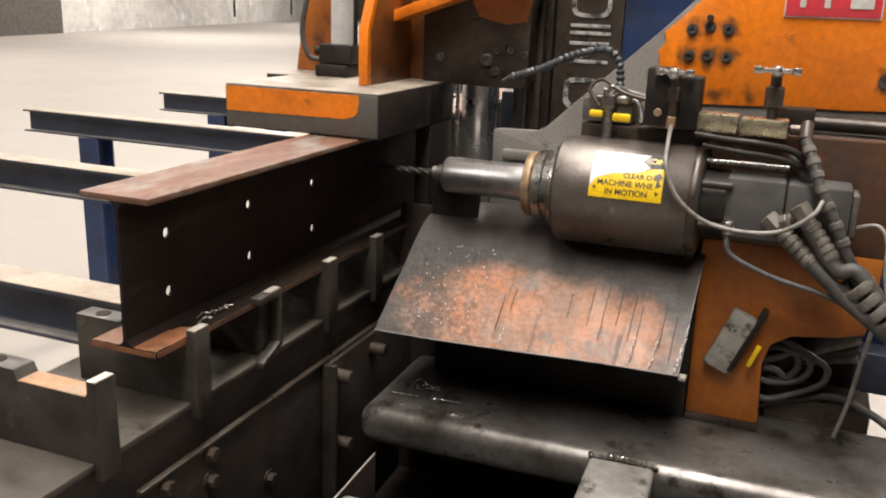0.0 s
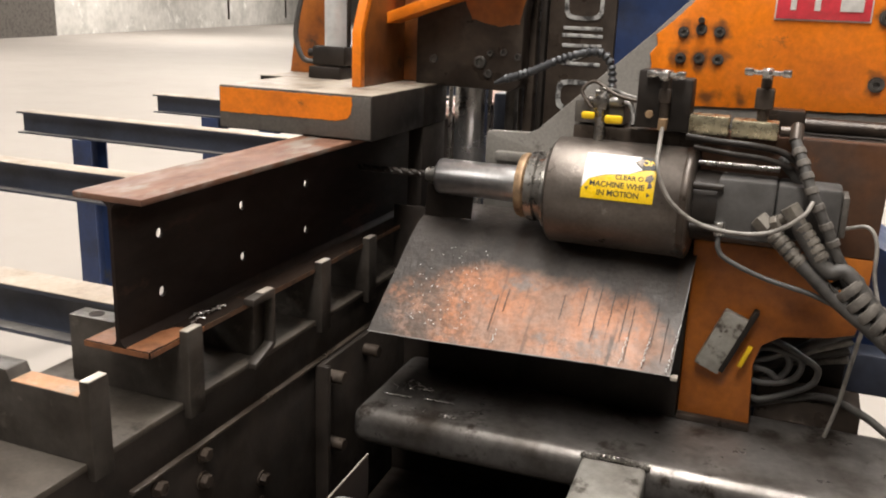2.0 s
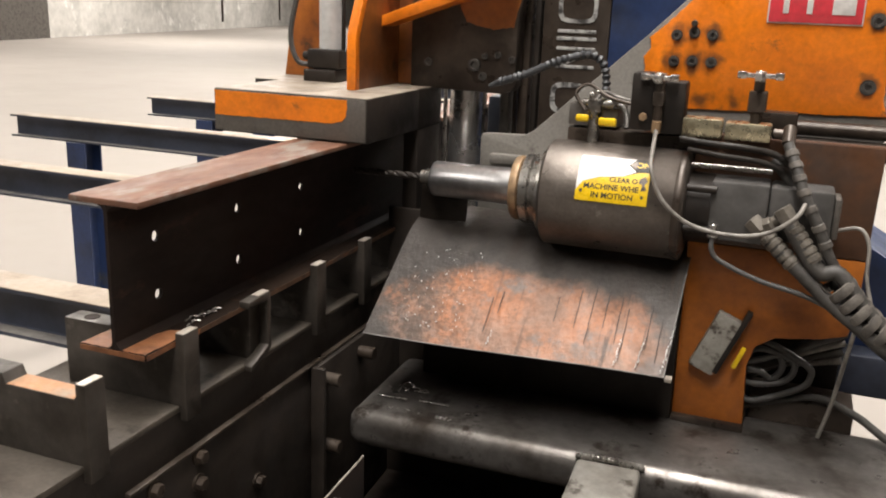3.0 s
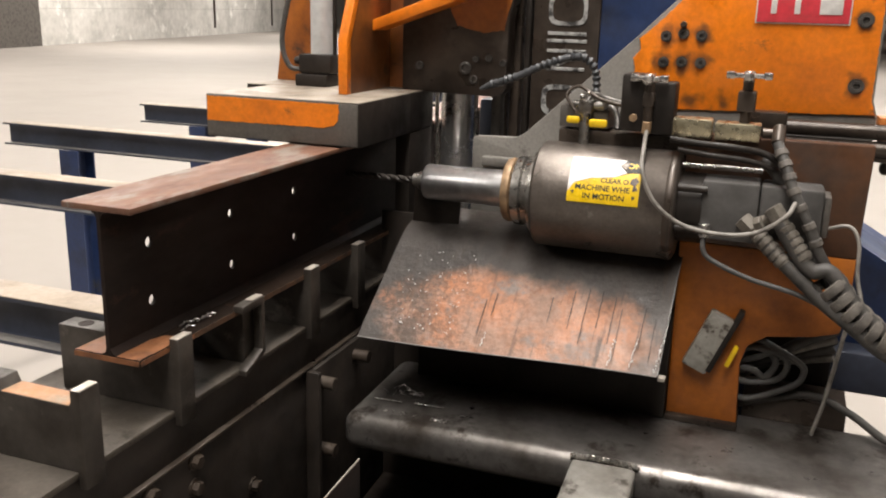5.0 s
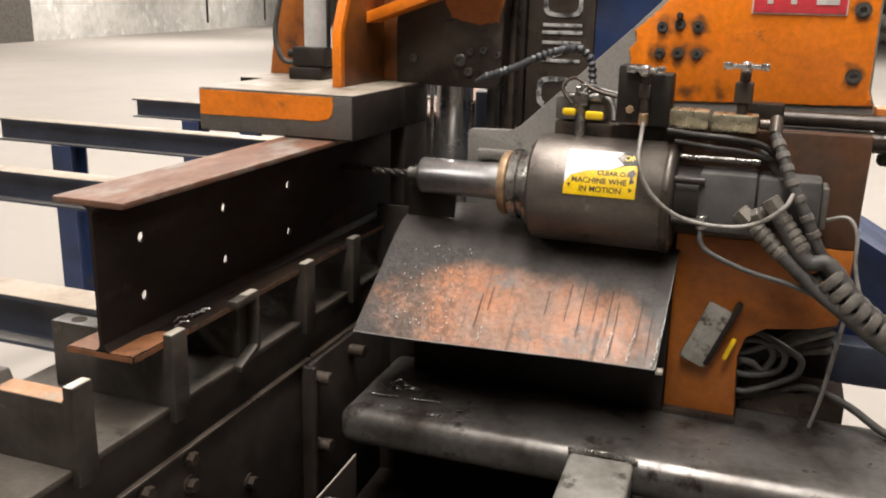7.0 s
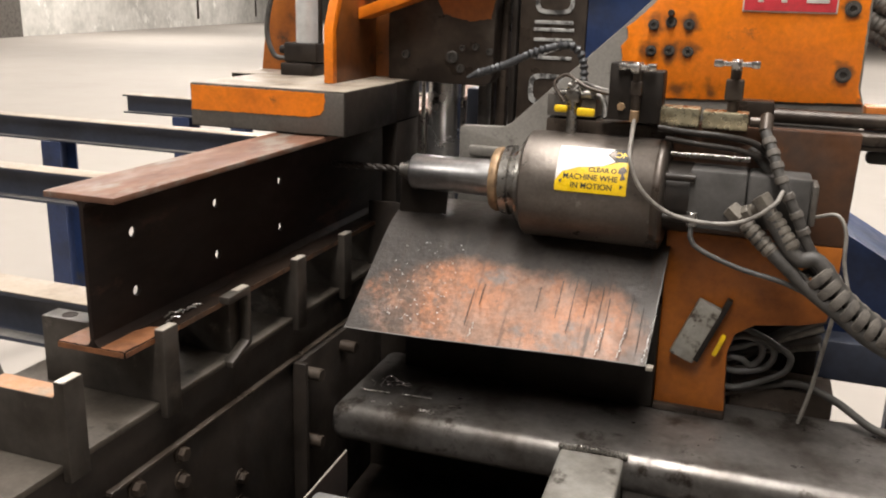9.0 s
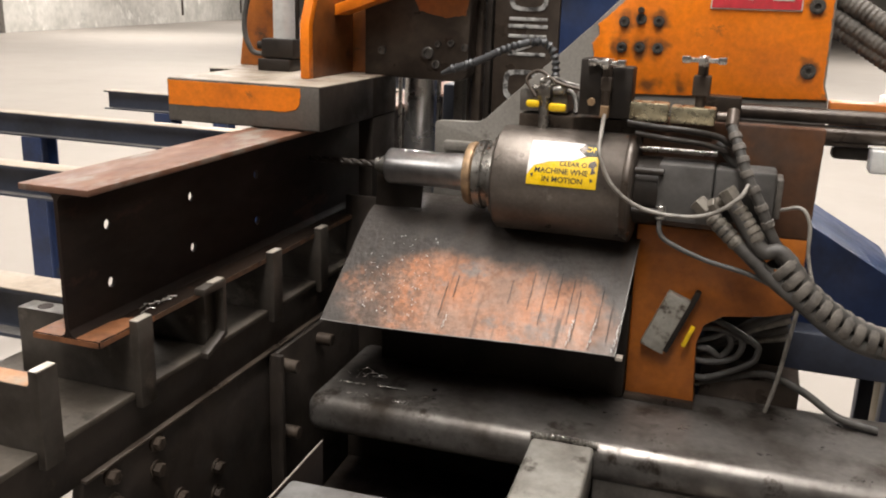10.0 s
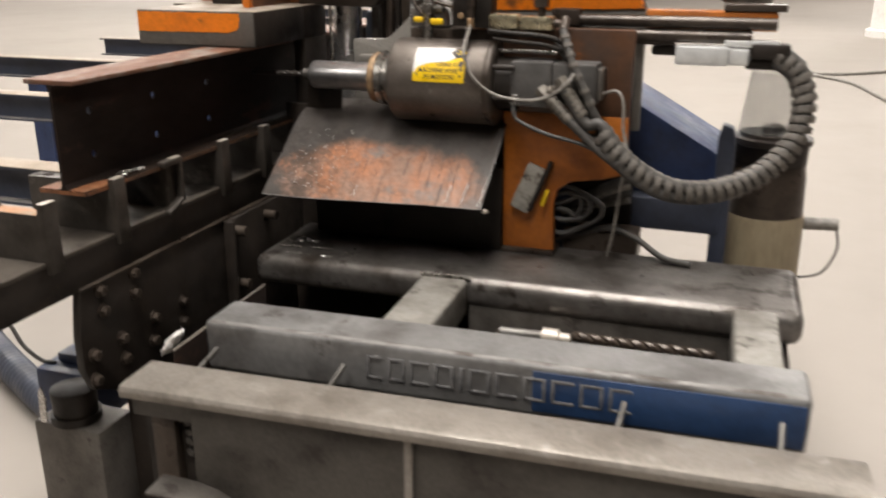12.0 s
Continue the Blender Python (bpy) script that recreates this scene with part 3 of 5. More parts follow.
for k in range(-1, 6):
    yy = 2.455 + 0.985 * k if k >= 0 else 1.49
    cb = thing("cross_beam", (-1.7, yy, 0.945), "dark blue-grey steel I beam lying across the conveyor", "cross beam", "conveyor cross beams")
    end_x = -0.465 if k < 0 else -1.30
    part("beam", turned(prism(i_section(0, 0.085, 0.9575, 1.060, 0.007, 0.007, 0.006), "y", -2.85, end_x), Matrix(((0, 1, 0, 0), (-1, 0, 0, yy), (0, 0, 1, 0), (0, 0, 0, 1)))), M["navy"], cb)
    part("worn_top", box(-2.848, end_x - 0.002, yy - 0.0425, yy + 0.0425, 1.0602, 1.0625, 0.0005), M["worn_flange"], cb, "pale dusty top of the flange")
    part("worn_lower", box(-2.846, end_x - 0.003, yy - 0.0418, yy - 0.0095, 0.9646, 0.9656, 0.0003), M["dusty_blue"], cb, "dusty lower flange")
    for lx in (-2.72 if k == 3 else -2.455, end_x - 0.05)[:1 if k < 0 else 2]:
        w = 0.108 if lx < -2 else 0.06
        part("leg", turned(prism(i_section(0, w, -w * 0.5, w * 0.5, 0.009, 0.008, 0.006), "y", 0.012, 0.957), Matrix(((1, 0, 0, lx), (0, 0, 1, yy), (0, 1, 0, 0), (0, 0, 0, 1)))), M["blue"], cb, "blue painted post")
        part("foot_plate", box(lx - 0.13, lx + 0.13, yy - 0.13, yy + 0.13, 0, 0.012, 0.002), M["blue"], cb)

# ---- drilling machine: base frame ----
FRAME_TURN = Matrix.Translation((0.1, 1.6, 0)) @ Matrix.Rotation(radians(2.3), 4, "Z") @ Matrix.Translation((-0.1, -1.6, 0))


def frame_part(name, bm, material, parent, label=""):
    """A part of the tube frame, which stands slightly askew to the conveyor."""
    return part(name, turned(bm, FRAME_TURN), material, parent, label)


base = thing("machine_base", (0.5, 1.8, 0.0), "oily steel base frame of the drilling machine with bolted side plates", "machine base")
side = [(1.19, 0.855), (1.7995, 0.855), (1.7995, 0.30), (1.37, 0.30), (1.345, 0.50), (1.27, 0.565), (1.195, 0.602), (1.172, 0.66), (1.172, 0.75)]
part("side_plate", prism(side, "x", -0.325, -0.302, 0.002), M["black"], base, "dark greasy side plate")
part("plate_cap", box(-0.325, -0.296, 1.19, 2.25, 0.8555, 0.8625, 0.002), M["greasy"], base)
for yy, zz in ((1.252, 0.838), (1.375, 0.840), (1.372, 0.788), (1.563, 0.690), (1.254, 0.786), (1.437, 0.694), (1.557, 0.634), (1.307, 0.691), (1.425, 0.634), (1.205, 0.690), (1.310, 0.635), (1.20, 0.627)):
    bolt((-0.302, yy, zz), (1, 0, 0), 0.013, 0.016, base)
part("upright_strip", box(-0.302, -0.268, 1.782, 1.797, 0.30, 0.855, 0.003), M["black"], base)
part("end_plate", box(-0.3015, -0.285, 1.7975, 2.25, 0.30, 0.855, 0.003), M["black"], base)
for yy in (1.818, 1.995):
    for zz in (0.820, 0.655):
        part("bolt", join(rod((-0.285, yy, zz), (-0.245, yy, zz), 0.015, 16)), M["greasy"], base)
part("rear_tube", turned(box(-0.238, 1.300, 1.832, 2.20, 0.655, 0.745, 0.031, 6), Matrix.Translation((-0.2, 1.85, 0)) @ Matrix.Rotation(radians(1.4), 4, "Z") @ Matrix.Translation((0.2, -1.85, 0))), M["tube"], base, "wide oily steel tube with rounded edges")
frame_part("front_tube", box(-0.095, 1.290, 1.352, 1.500, 0.622, 0.753, 0.016, 4), M["tube_front"], base, "grey and blue lettered front tube")
frame_part("paint_panel", box(0.72, 1.282, 1.3485, 1.3515, 0.640, 0.737, 0.001), M["bright_blue"], base, "worn blue paint on the front tube")
frame_part("cross_tube", box(0.305, 0.438, 1.500, 1.837, 0.640, 0.7425, 0.010, 3), M["cross"], base)
frame_part("cross_tube", box(1.138, 1.245, 1.500, 1.837, 0.640, 0.7425, 0.010, 3), M["cross"], base)
frame_part("weld", hose([(0.302, 1.838, 0.744), (0.37, 1.841, 0.746), (0.445, 1.838, 0.744)], 0.006, 8, 10, 0.0022, 0.006), M["dull_chrome"], base)
# black sheets added in and under the frame, standing in for its shaded cavity
frame_part("rear_shade", box(-0.28, 1.28, 2.185, 2.195, 0.02, 0.66, 0.002), M["black"], base)
frame_part("inner_shade", box(0.30, 0.31, 1.50, 2.18, 0.02, 0.64, 0.002), M["black"], base)
frame_part("front_shade", box(-0.09, 1.28, 1.37, 1.376, 0.02, 0.615, 0.001), M["black"], base)
frame_part("right_shade", box(1.27, 1.28, 1.38, 2.18, 0.02, 0.64, 0.001), M["black"], base)
frame_part("gap_shade", box(-0.298, -0.10, 2.252, 2.262, 0.30, 1.13, 0.002), M["black"], base)
frame_part("lower_shade", box(-0.330, -0.226, 1.335, 1.345, 0.02, 0.56, 0.001), M["black"], base)
frame_part("trough_floor", box(-0.26, 1.29, 1.36, 2.2, 0.40, 0.41, 0.001), M["black"], base)
frame_part("trough_wall", box(0.44, 1.14, 1.842, 1.848, 0.41, 0.735, 0.001), M["plate"], base)
frame_part("trough_wall", box(0.44, 1.14, 1.500, 1.506, 0.41, 0.70, 0.001), M["greasy"], base)
frame_part("bright_edge", box(0.44, 1.138, 1.8385, 1.8405, 0.728, 0.7295, 0.0005), M["steel"], base)


def edge_highlight(y, z, r, x0, x1, first=38, last=78):
    """A thin bright skin that paints the lamp highlight on a tube's rounded front edge, centred at y, z."""
    arc = [radians(first + (last - first) * k / 8) for k in range(9)]
    ring = [(y - (r + 0.0004) * math.cos(a), z + (r + 0.0004) * math.sin(a)) for a in arc]
    ring += [(y - (r - 0.0008) * math.cos(a), z + (r - 0.0008) * math.sin(a)) for a in arc[::-1]]
    frame_part("edge_highlight", prism(ring, "x", x0, x1), M["tube_edge"], base, "painted highlight along the tube edge, streaked with oil")


edge_highlight(1.368, 0.737, 0.016, -0.079, 1.274, 45, 85)
# worn raised marks on the front tube, plain shapes
mark_x = 0.330
for k, w in enumerate((0.040, 0.040, 0.046, 0.046, 0.010, 0.050, 0.050, 0.050, 0.050, 0.050, 0.048)):
    x0, x1, z0, z1, t = mark_x, mark_x + w, 0.665, 0.722, 0.007
    if w < 0.02:
        rows = [(x0, x1, z0, z1)]
    elif k % 2:
        rows = [(x0, x0 + t, z0, z1), (x1 - t, x1, z0, z1), (x0 + t, x1 - t, z1 - t, z1), (x0 + t, x1 - t, z0, z0 + t)]
    else:
        rows = [(x0, x0 + t, z0, z1), (x0 + t, x1, z1 - t, z1), (x0 + t, x1, z0, z0 + t)]
    frame_part("raised_mark", join(*[box(p, q, 1.3466, 1.3495, c, d, 0.0014) for p, q, c, d in rows]), M["faded"], base)
    mark_x += w + 0.0125
frame_part("sheet_edge", box(-0.1415, -0.1385, 1.285, 1.745, 0.6951, 0.6985, 0.0004), M["worn_bright"], base)
# near-black sheet colour holds the shade seen below the bright edge
frame_part("end_sheet", box(-0.142, -0.138, 1.285, 1.745, 0.42, 0.695, 0.0008), M["web"], base, "thin bent sheet with a bright edge")
near = thing("guard_rail", (0.5, 1.19, 0.0), "grey steel guard rail box in front of the machine base", "guard rail")
RAIL_TURN = Matrix.Translation((-0.165, 1.25, 0)) @ Matrix.Rotation(radians(2.9), 4, "Z") @ Matrix.Translation((0.165, -1.25, 0))


def rail_part(name, bm, material, label=""):
    """A part of the guard rail box, which stands askew like the frame behind it."""
    return part(name, turned(bm, RAIL_TURN), material, near, label)


rail_part("top_rail", prism([(1.108, 0.652), (1.106, 0.668), (1.112, 0.678), (1.125, 0.681), (1.240, 0.681), (1.249, 0.677), (1.250, 0.652), (1.244, 0.652), (1.244, 0.672), (1.116, 0.672), (1.114, 0.652)], "x", -0.165, 1.40, 0.001), M["rail"], "bent grey top sheet with a worn edge")
rail_part("inner_fill", box(-0.15, 1.385, 1.13, 1.235, 0.600, 0.6715, 0.002), M["panel_steel"])
rail_part("panel", box(0.00, 0.510, 1.128, 1.134, 0.02, 0.651, 0.002), M["panel_steel"], "stained sheet panel")
rail_part("panel", box(0.524, 1.37, 1.128, 1.134, 0.02, 0.651, 0.002), M["panel_steel"], "stained sheet panel")
rail_part("panel_seam", box(0.508, 0.526, 1.118, 1.128, 0.02, 0.650, 0.002), M["rail"])
rail_part("end_panel", box(-0.155, -0.001, 1.180, 1.184, 0.02, 0.60, 0.001), M["black"])
rail_part("bent_flap", prism([(-0.085, 0.455), (0.00, 0.452), (0.06, 0.438), (0.13, 0.40), (0.13, 0.395), (0.06, 0.432), (0.0, 0.446), (-0.085, 0.448)], "y", 1.05, 1.127, 0.001), M["plate"], "bent sheet flap under the rail")
for zc in (0.575, 0.55, 0.525, 0.495):
    rail_part("chain_link", lathe((-0.035, 1.178, zc), "y", [(-0.012, 0.008), (-0.008, 0.011), (0.0, 0.011)], 12), M["zinc_dark"])
for px in (-0.12, 1.30):
    rail_part("post", box(px, px + 0.06, 1.15, 1.21, 0, 0.60, 0.005), M["greasy"])
for px, lean in ((-0.06, 0.035), (0.275, 0.025), (0.925, 0.008), (1.245, 0.0)):
    yb = 1.25 + (px + 0.165) * 0.0507
    part("peg", rod((px, yb, 0.655), (px + lean, yb + 0.055, 0.705), 0.0065, 10), M["steel"], near)

# chip pan
pan = thing("chip_pan", (0.12, 1.98, 0.745), "sloping steel chip tray, rust-orange in the middle, wet with coolant", "chip tray")


def sheet(profile, x_of, n, thick):
    """A bent sheet: profile is (y, z) along the bend, x_of gives its two side edges."""
    bm = bmesh.new()
    grid = []
    m = len(profile)
    for i, (y, z) in enumerate(profile):
        a, b = x_of(i / (m - 1))
        row = []
        for k in range(n + 1):
            u = k / n
            yy = y + (0.035 * u * (1 - i / (m - 1)))
            row.append(bm.verts.new((a + (b - a) * u, yy, z + 0.003 * math.sin(5 * u + 2 * y))))
        grid.append(row)
    for A, B in zip(grid, grid[1:]):
        for k in range(n):
            bm.faces.new((A[k], A[k + 1], B[k + 1], B[k]))
    bmesh.ops.recalc_face_normals(bm, faces=bm.faces[:])
    bmesh.ops.solidify(bm, geom=bm.faces[:], thickness=thick)
    return bm


prof = smooth_path([(0, 1.862, 0.928), (0, 1.93, 0.985), (0, 2.00, 1.043), (0, 2.06, 1.095), (0, 2.11, 1.130), (0, 2.17, 1.148), (0, 2.255, 1.155)], 4)
part("tray", sheet([(p.y, p.z) for p in prof], lambda u: (-0.212 + 0.02 * u, 0.447 + 0.012 * u), 24, 0.004), M["pan"], pan)
rim = [(-0.212 + 0.659 * k / 12, 1.8615 + 0.035 * k / 12, 0.928 + 0.003 * math.sin(5 * k / 12 + 3.724)) for k in range(13)]
part("rim", hose(rim, 0.0016, 6, 2), M["tube_edge"], pan, "bright lower rim")
rim = [(0.4475 + 0.012 * k / (len(prof) - 1), p.y + 0.035 * (1 - k / (len(prof) - 1)), p.z + 0.003 * math.sin(5 + 2 * p.y)) for k, p in enumerate(prof)][:17]
part("rim", hose(rim, 0.0015, 6, 1), M["tube_edge"], pan)
part("back_lip", prism([(-0.195, 1.135), (-0.075, 1.140), (-0.070, 1.205), (-0.080, 1.220), (-0.190, 1.225)], "y", 2.135, 2.139, 0.001), M["black"], pan, "dark upright lip")
part("corner_tab", box(0.448, 0.462, 1.905, 1.925, 0.917, 0.925, 0.001), M["worn_bright"], pan, "bright corner tab")
# added black box stands in for the shaded void below the tray
part("tray_shade", box(-0.16, 0.45, 2.10, 2.24, 0.747, 1.0, 0.004), M["black"], pan, "black box added for the shaded void under the tray")

def tray_z(y):
    """Height of the tray's upper face at y."""
    for p, q in zip(prof, prof[1:]):
        if p.y <= y <= q.y:
            return p.z + (q.z - p.z) * (y - p.y) / (q.y - p.y)
    return prof[0].z


run_rng = random.Random(9)
runs, beads = [], []


def tray_point(x, y):
    u = (x + 0.212) / 0.66
    return (x, y, tray_z(y - 0.035 * u * 0.7) + 0.0042)


for x, ya, yb in ((0.055, 1.905, 1.975), (0.075, 1.945, 1.99), (0.245, 1.945, 2.02), (0.275, 1.92, 2.03), (0.305, 1.955, 2.03), (0.335, 1.93, 2.02), (0.352, 1.90, 2.00), (0.40, 1.93, 2.01), (0.425, 1.91, 1.99), (0.20, 1.95, 2.0)):
    path = [tray_point(x + run_rng.uniform(-0.0005, 0.0005), ya + (yb - ya) * j / 10) for j in range(11)]
    runs.append(hose(path, 0.0009, 6, 2))
for x, ya, yb in ((0.345, 1.893, 1.945), (0.390, 1.895, 1.95), (0.441, 1.895, 1.985), (0.072, 1.885, 1.91)):
    y = ya
    while y < yb:
        bead = bmesh.new()
        px, py, pz = tray_point(x + run_rng.uniform(-0.002, 0.002) + 0.12 * (y - ya), y)
        bmesh.ops.create_icosphere(bead, subdivisions=1, radius=run_rng.uniform(0.0012, 0.0024), matrix=Matrix.Translation((px, py, pz)))
        beads.append(bead)
        y += run_rng.uniform(0.0022, 0.005)
for _ in range(70):
    bead = bmesh.new()
    bmesh.ops.create_icosphere(bead, subdivisions=1, radius=run_rng.uniform(0.0008, 0.0017), matrix=Matrix.Translation(tray_point(run_rng.uniform(-0.15, 0.0), run_rng.uniform(1.89, 2.06))))
    beads.append(bead)
tagged(solo("coolant_drops", join(*beads), M["drop"], (0.3, 1.95, 0.95), "small coolant drops beaded on the tray, glints put into their white colour", "coolant"), kind="stuff")
tagged(solo("coolant_runs", join(*runs), M["wet"], (0.3, 1.95, 0.95), "thin dark coolant runs down the tray", "coolant"), kind="stuff")

# ---- drill carriage ----
carriage = thing("drill_carriage", (0.4, 2.28, 0.745), "orange-painted and bare steel drill carriage plate with grimy bolts", "drill carriage")
plate_pts = [(-0.093, 1.10), (-0.093, 1.330), (-0.086, 1.337), (0.018, 1.340), (0.04, 1.352), (0.292, 1.589), (0.56, 1.86), (0.80, 1.86), (0.802, 1.475), (0.812, 1.445), (0.812, 1.10)]
part("bare_plate", prism(plate_pts, "y", 2.272, 2.300, 0.003), M["carriage_steel"], carriage, "bare grey steel plate with oil smears")
orange_pts = [(0.292, 1.490), (0.305, 1.470), (0.298, 1.445), (0.32, 1.432), (0.81, 1.445), (0.798, 1.475), (0.796, 1.855), (0.565, 1.855), (0.322, 1.606), (0.300, 1.588), (0.306, 1.565), (0.290, 1.545), (0.296, 1.520)]
part("painted_area", prism(ragged(orange_pts, 0.006, 0.0022, 11), "y", 2.2655, 2.2715, 0.001), M["orange_sooty"], carriage, "bright orange paint, chipped along its edge")
part("ledge", box(-0.06, 0.30, 2.245, 2.2715, 1.268, 1.292, 0.004), M["carriage_steel"], carriage)
for sx, sz in ((0.360, 1.595), (0.398, 1.602), (0.437, 1.598), (0.359, 1.538), (0.399, 1.540), (0.440, 1.539)):
    part("bolt", lathe((sx, 2.2655, sz), (0, -1, 0), [(0, 0.0125), (0.0012, 0.0125), (0.0012, 0.0095), (0.008, 0.0095), (0.008, 0.0055), (0.003, 0.005)], 16), M["zinc_dark"], carriage)
part("bolt", rod((0.397, 2.2655, 1.622), (0.397, 2.247, 1.622), 0.007, 10), M["greasy"], carriage)
for sx, sz in ((0.764, 1.641), (0.763, 1.505)):
    part("bolt", lathe((sx, 2.2655, sz), (0, -1, 0), [(0, 0.0165), (0.002, 0.0165), (0.002, 0.012), (0.010, 0.012), (0.010, 0.007), (0.004, 0.006)], 16), M["zinc_dark"], carriage)
part("sign_border", box(0.545, 0.735, 2.2622, 2.2653, 1.629, 1.735, 0.008), M["white"], carriage)
sign = part("sign", box(0.548, 0.732, 2.259, 2.2618, 1.632, 1.73, 0.006), M["red"], carriage, "red sign with white marks")
for mx, mw in ((0.575, 0.012), (0.622, 0.012), (0.672, 0.045)):
    part("sign_mark", box(mx, mx + mw, 2.2565, 2.2588, 1.650, 1.71, 0.001), M["white"], sign)
lower = [(0.452, 0.755), (0.608, 0.755), (0.600, 0.90), (0.612, 0.945), (0.65, 0.972), (0.74, 0.985), (0.790, 1.00), (0.800, 1.05), (0.802, 1.165), (0.446, 1.165), (0.448, 1.10)]
part("gusset", prism(lower, "y", 2.118, 2.150, 0.004), M["orange_grimy"], carriage, "grimy orange gusset plate")
part("upper_gusset", prism([(0.446, 1.1652), (0.802, 1.1652), (0.806, 1.40), (0.44, 1.40)], "y", 2.118, 2.150, 0.004), M["orange_soot"], carriage, "sooty brown upper plate")
part("gusset_foot", box(0.452, 0.610, 2.100, 2.20, 0.7455, 0.760, 0.003), M["greasy"], carriage)
# added black panel and box: shade in the gap beside the tray, not machine parts
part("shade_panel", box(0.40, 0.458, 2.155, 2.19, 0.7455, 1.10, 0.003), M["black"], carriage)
part("shade_box", box(0.44, 0.79, 2.151, 2.2645, 1.02, 1.39, 0.004), M["black"], carriage)
sw = part("switch_box", turned(box(-0.028, 0.028, -0.014, 0.014, -0.070, 0.070, 0.004), Matrix.Translation((0.530, 2.103, 0.948)) @ Matrix.Rotation(radians(22), 4, "Y")), M["switch"], carriage, "scuffed pale grey limit switch box")
part("lever", turned(box(-0.005, 0.005, -0.006, 0.006, -0.026, 0.026, 0.002), Matrix.Translation((0.582, 2.092, 0.925)) @ Matrix.Rotation(radians(20), 4, "Y")), M["yellow"], sw)
part("bracket", turned(box(-0.006, 0.006, -0.012, 0.012, -0.08, 0.08, 0.002), Matrix.Translation((0.565, 2.100, 0.955)) @ Matrix.Rotation(radians(22), 4, "Y")), M["black"], sw)
for z, r, x0, x1 in ((1.415, 0.016, 0.60, 1.16), (1.378, 0.018, 0.52, 1.10), (1.360, 0.008, 0.60, 0.90)):
    part("guide_rod", rod((x0, 2.235, z), (x1, 2.235, z), r, 20), M["greasy"], carriage)
part("rod_block", box(0.555, 0.635, 2.215, 2.2650, 1.400, 1.445, 0.004), M["greasy"], carriage)
part("rail_beam", box(0.815, 1.16, 2.24, 2.31, 1.395, 1.445, 0.004), M["orange_grimy"], carriage)
part("rail_cap", box(1.02, 1.18, 2.235, 2.32, 1.446, 1.465, 0.003), M["greasy"], carriage)

# ---- spindle unit ----
AY, AZ = 2.105, 1.245
spindle = thing("spindle_unit", (0.3, AY, 1.1), "brown steel drill spindle housing with bright chuck and twist drill", "drill spindle")
part("housing", lathe((0.13, AY, AZ), "x", [(0, 0.093), (0.002, 0.110), (0.009, 0.118), (0.30, 0.118), (0.306, 0.113), (0.310, 0.100)], 56), M["drum"], spindle)
part("rear_rim", lathe((0.418, AY, AZ), "x", [(0, 0.1181), (0.002, 0.1195), (0.012, 0.1195), (0.015, 0.1181)], 56), M["greasy"], spindle)
part("rear_flange", lathe((0.44, AY, AZ), "x", [(0, 0.075), (0.05, 0.075), (0.05, 0.06)], 40), M["black"], spindle)
part("nose_ring", lathe((0.052, AY, AZ), "x", [(0, 0.050), (0.003, 0.070), (0.012, 0.074), (0.020, 0.072), (0.024, 0.066)], 40), M["brass"], spindle, "tarnished bronze nose ring")
part("nose", lathe((0.076, AY, AZ), "x", [(0, 0.066), (0.004, 0.078), (0.022, 0.080), (0.026, 0.074), (0.040, 0.076), (0.044, 0.092), (0.054, 0.095)], 40), M["dull_chrome"], spindle)
part("chuck", lathe((-0.150, AY, AZ), "x", [(0, 0.033), (0.003, 0.039), (0.008, 0.0415), (0.16, 0.0415), (0.164, 0.0425), (0.202, 0.0425)], 40), M["chrome"], spindle, "polished steel chuck sleeve")
part("collet", lathe((-0.183, AY, AZ), "x", [(0, 0.012), (0.004, 0.017), (0.018, 0.017), (0.019, 0.022), (0.033, 0.024)], 24), M["dull_chrome"], spindle)


def twist_drill(x0, x1, r, pitch, n=90, seg=16):
    """A two-fluted twist drill along x, tip at x0."""
    bm = bmesh.new()
    rings = []
    for i in range(n + 1):
        f = i / n
        x = x0 + (x1 - x0) * f
        ph = math.tau * (x - x0) / pitch
        taper = min(1.0, (x - x0) / (r * 0.8) + 0.02)
        ring = []
        for k in range(seg):
            a = k * math.tau / seg
            rr = r * taper * (1.0 - 0.42 * max(0.0, math.cos(2 * a)) ** 2)
            ring.append(bm.verts.new((x, AY + rr * math.cos(a + ph), AZ + rr * math.sin(a + ph))))
        rings.append(ring)
    for A, B in zip(rings, rings[1:]):
        for k in range(seg):
            bm.faces.new((A[k], A[(k + 1) % seg], B[(k + 1) % seg], B[k]))
    bm.faces.new(rings[0][::-1])
    bm.faces.new(rings[-1])
    bmesh.ops.recalc_face_normals(bm, faces=bm.faces[:])
    return bm


# bright steel coloured black for the shade between chuck and beam
part("twist_drill", twist_drill(-0.3655, -0.180, 0.0085, 0.05), M["black"], spindle, "twist drill, shade put into its black colour")
part("motor_body", box(0.488, 0.60, AY - 0.075, AY + 0.06, 1.195, 1.318, 0.006), M["motor"], spindle, "grey motor block")
part("motor_cover", box(0.601, 0.722, AY - 0.070, AY + 0.055, 1.205, 1.316, 0.008), M["motor"], spindle)
part("motor_end", box(0.7225, 0.735, AY - 0.06, AY + 0.045, 1.22, 1.302, 0.003), M["plate"], spindle)
part("tie_rod", rod((0.44, AY - 0.02, 1.338), (0.60, AY - 0.02, 1.338), 0.006), M["dull_chrome"], spindle)
part("tie_rod", rod((0.44, AY - 0.08, 1.300), (0.50, AY - 0.08, 1.300), 0.008), M["black"], spindle)
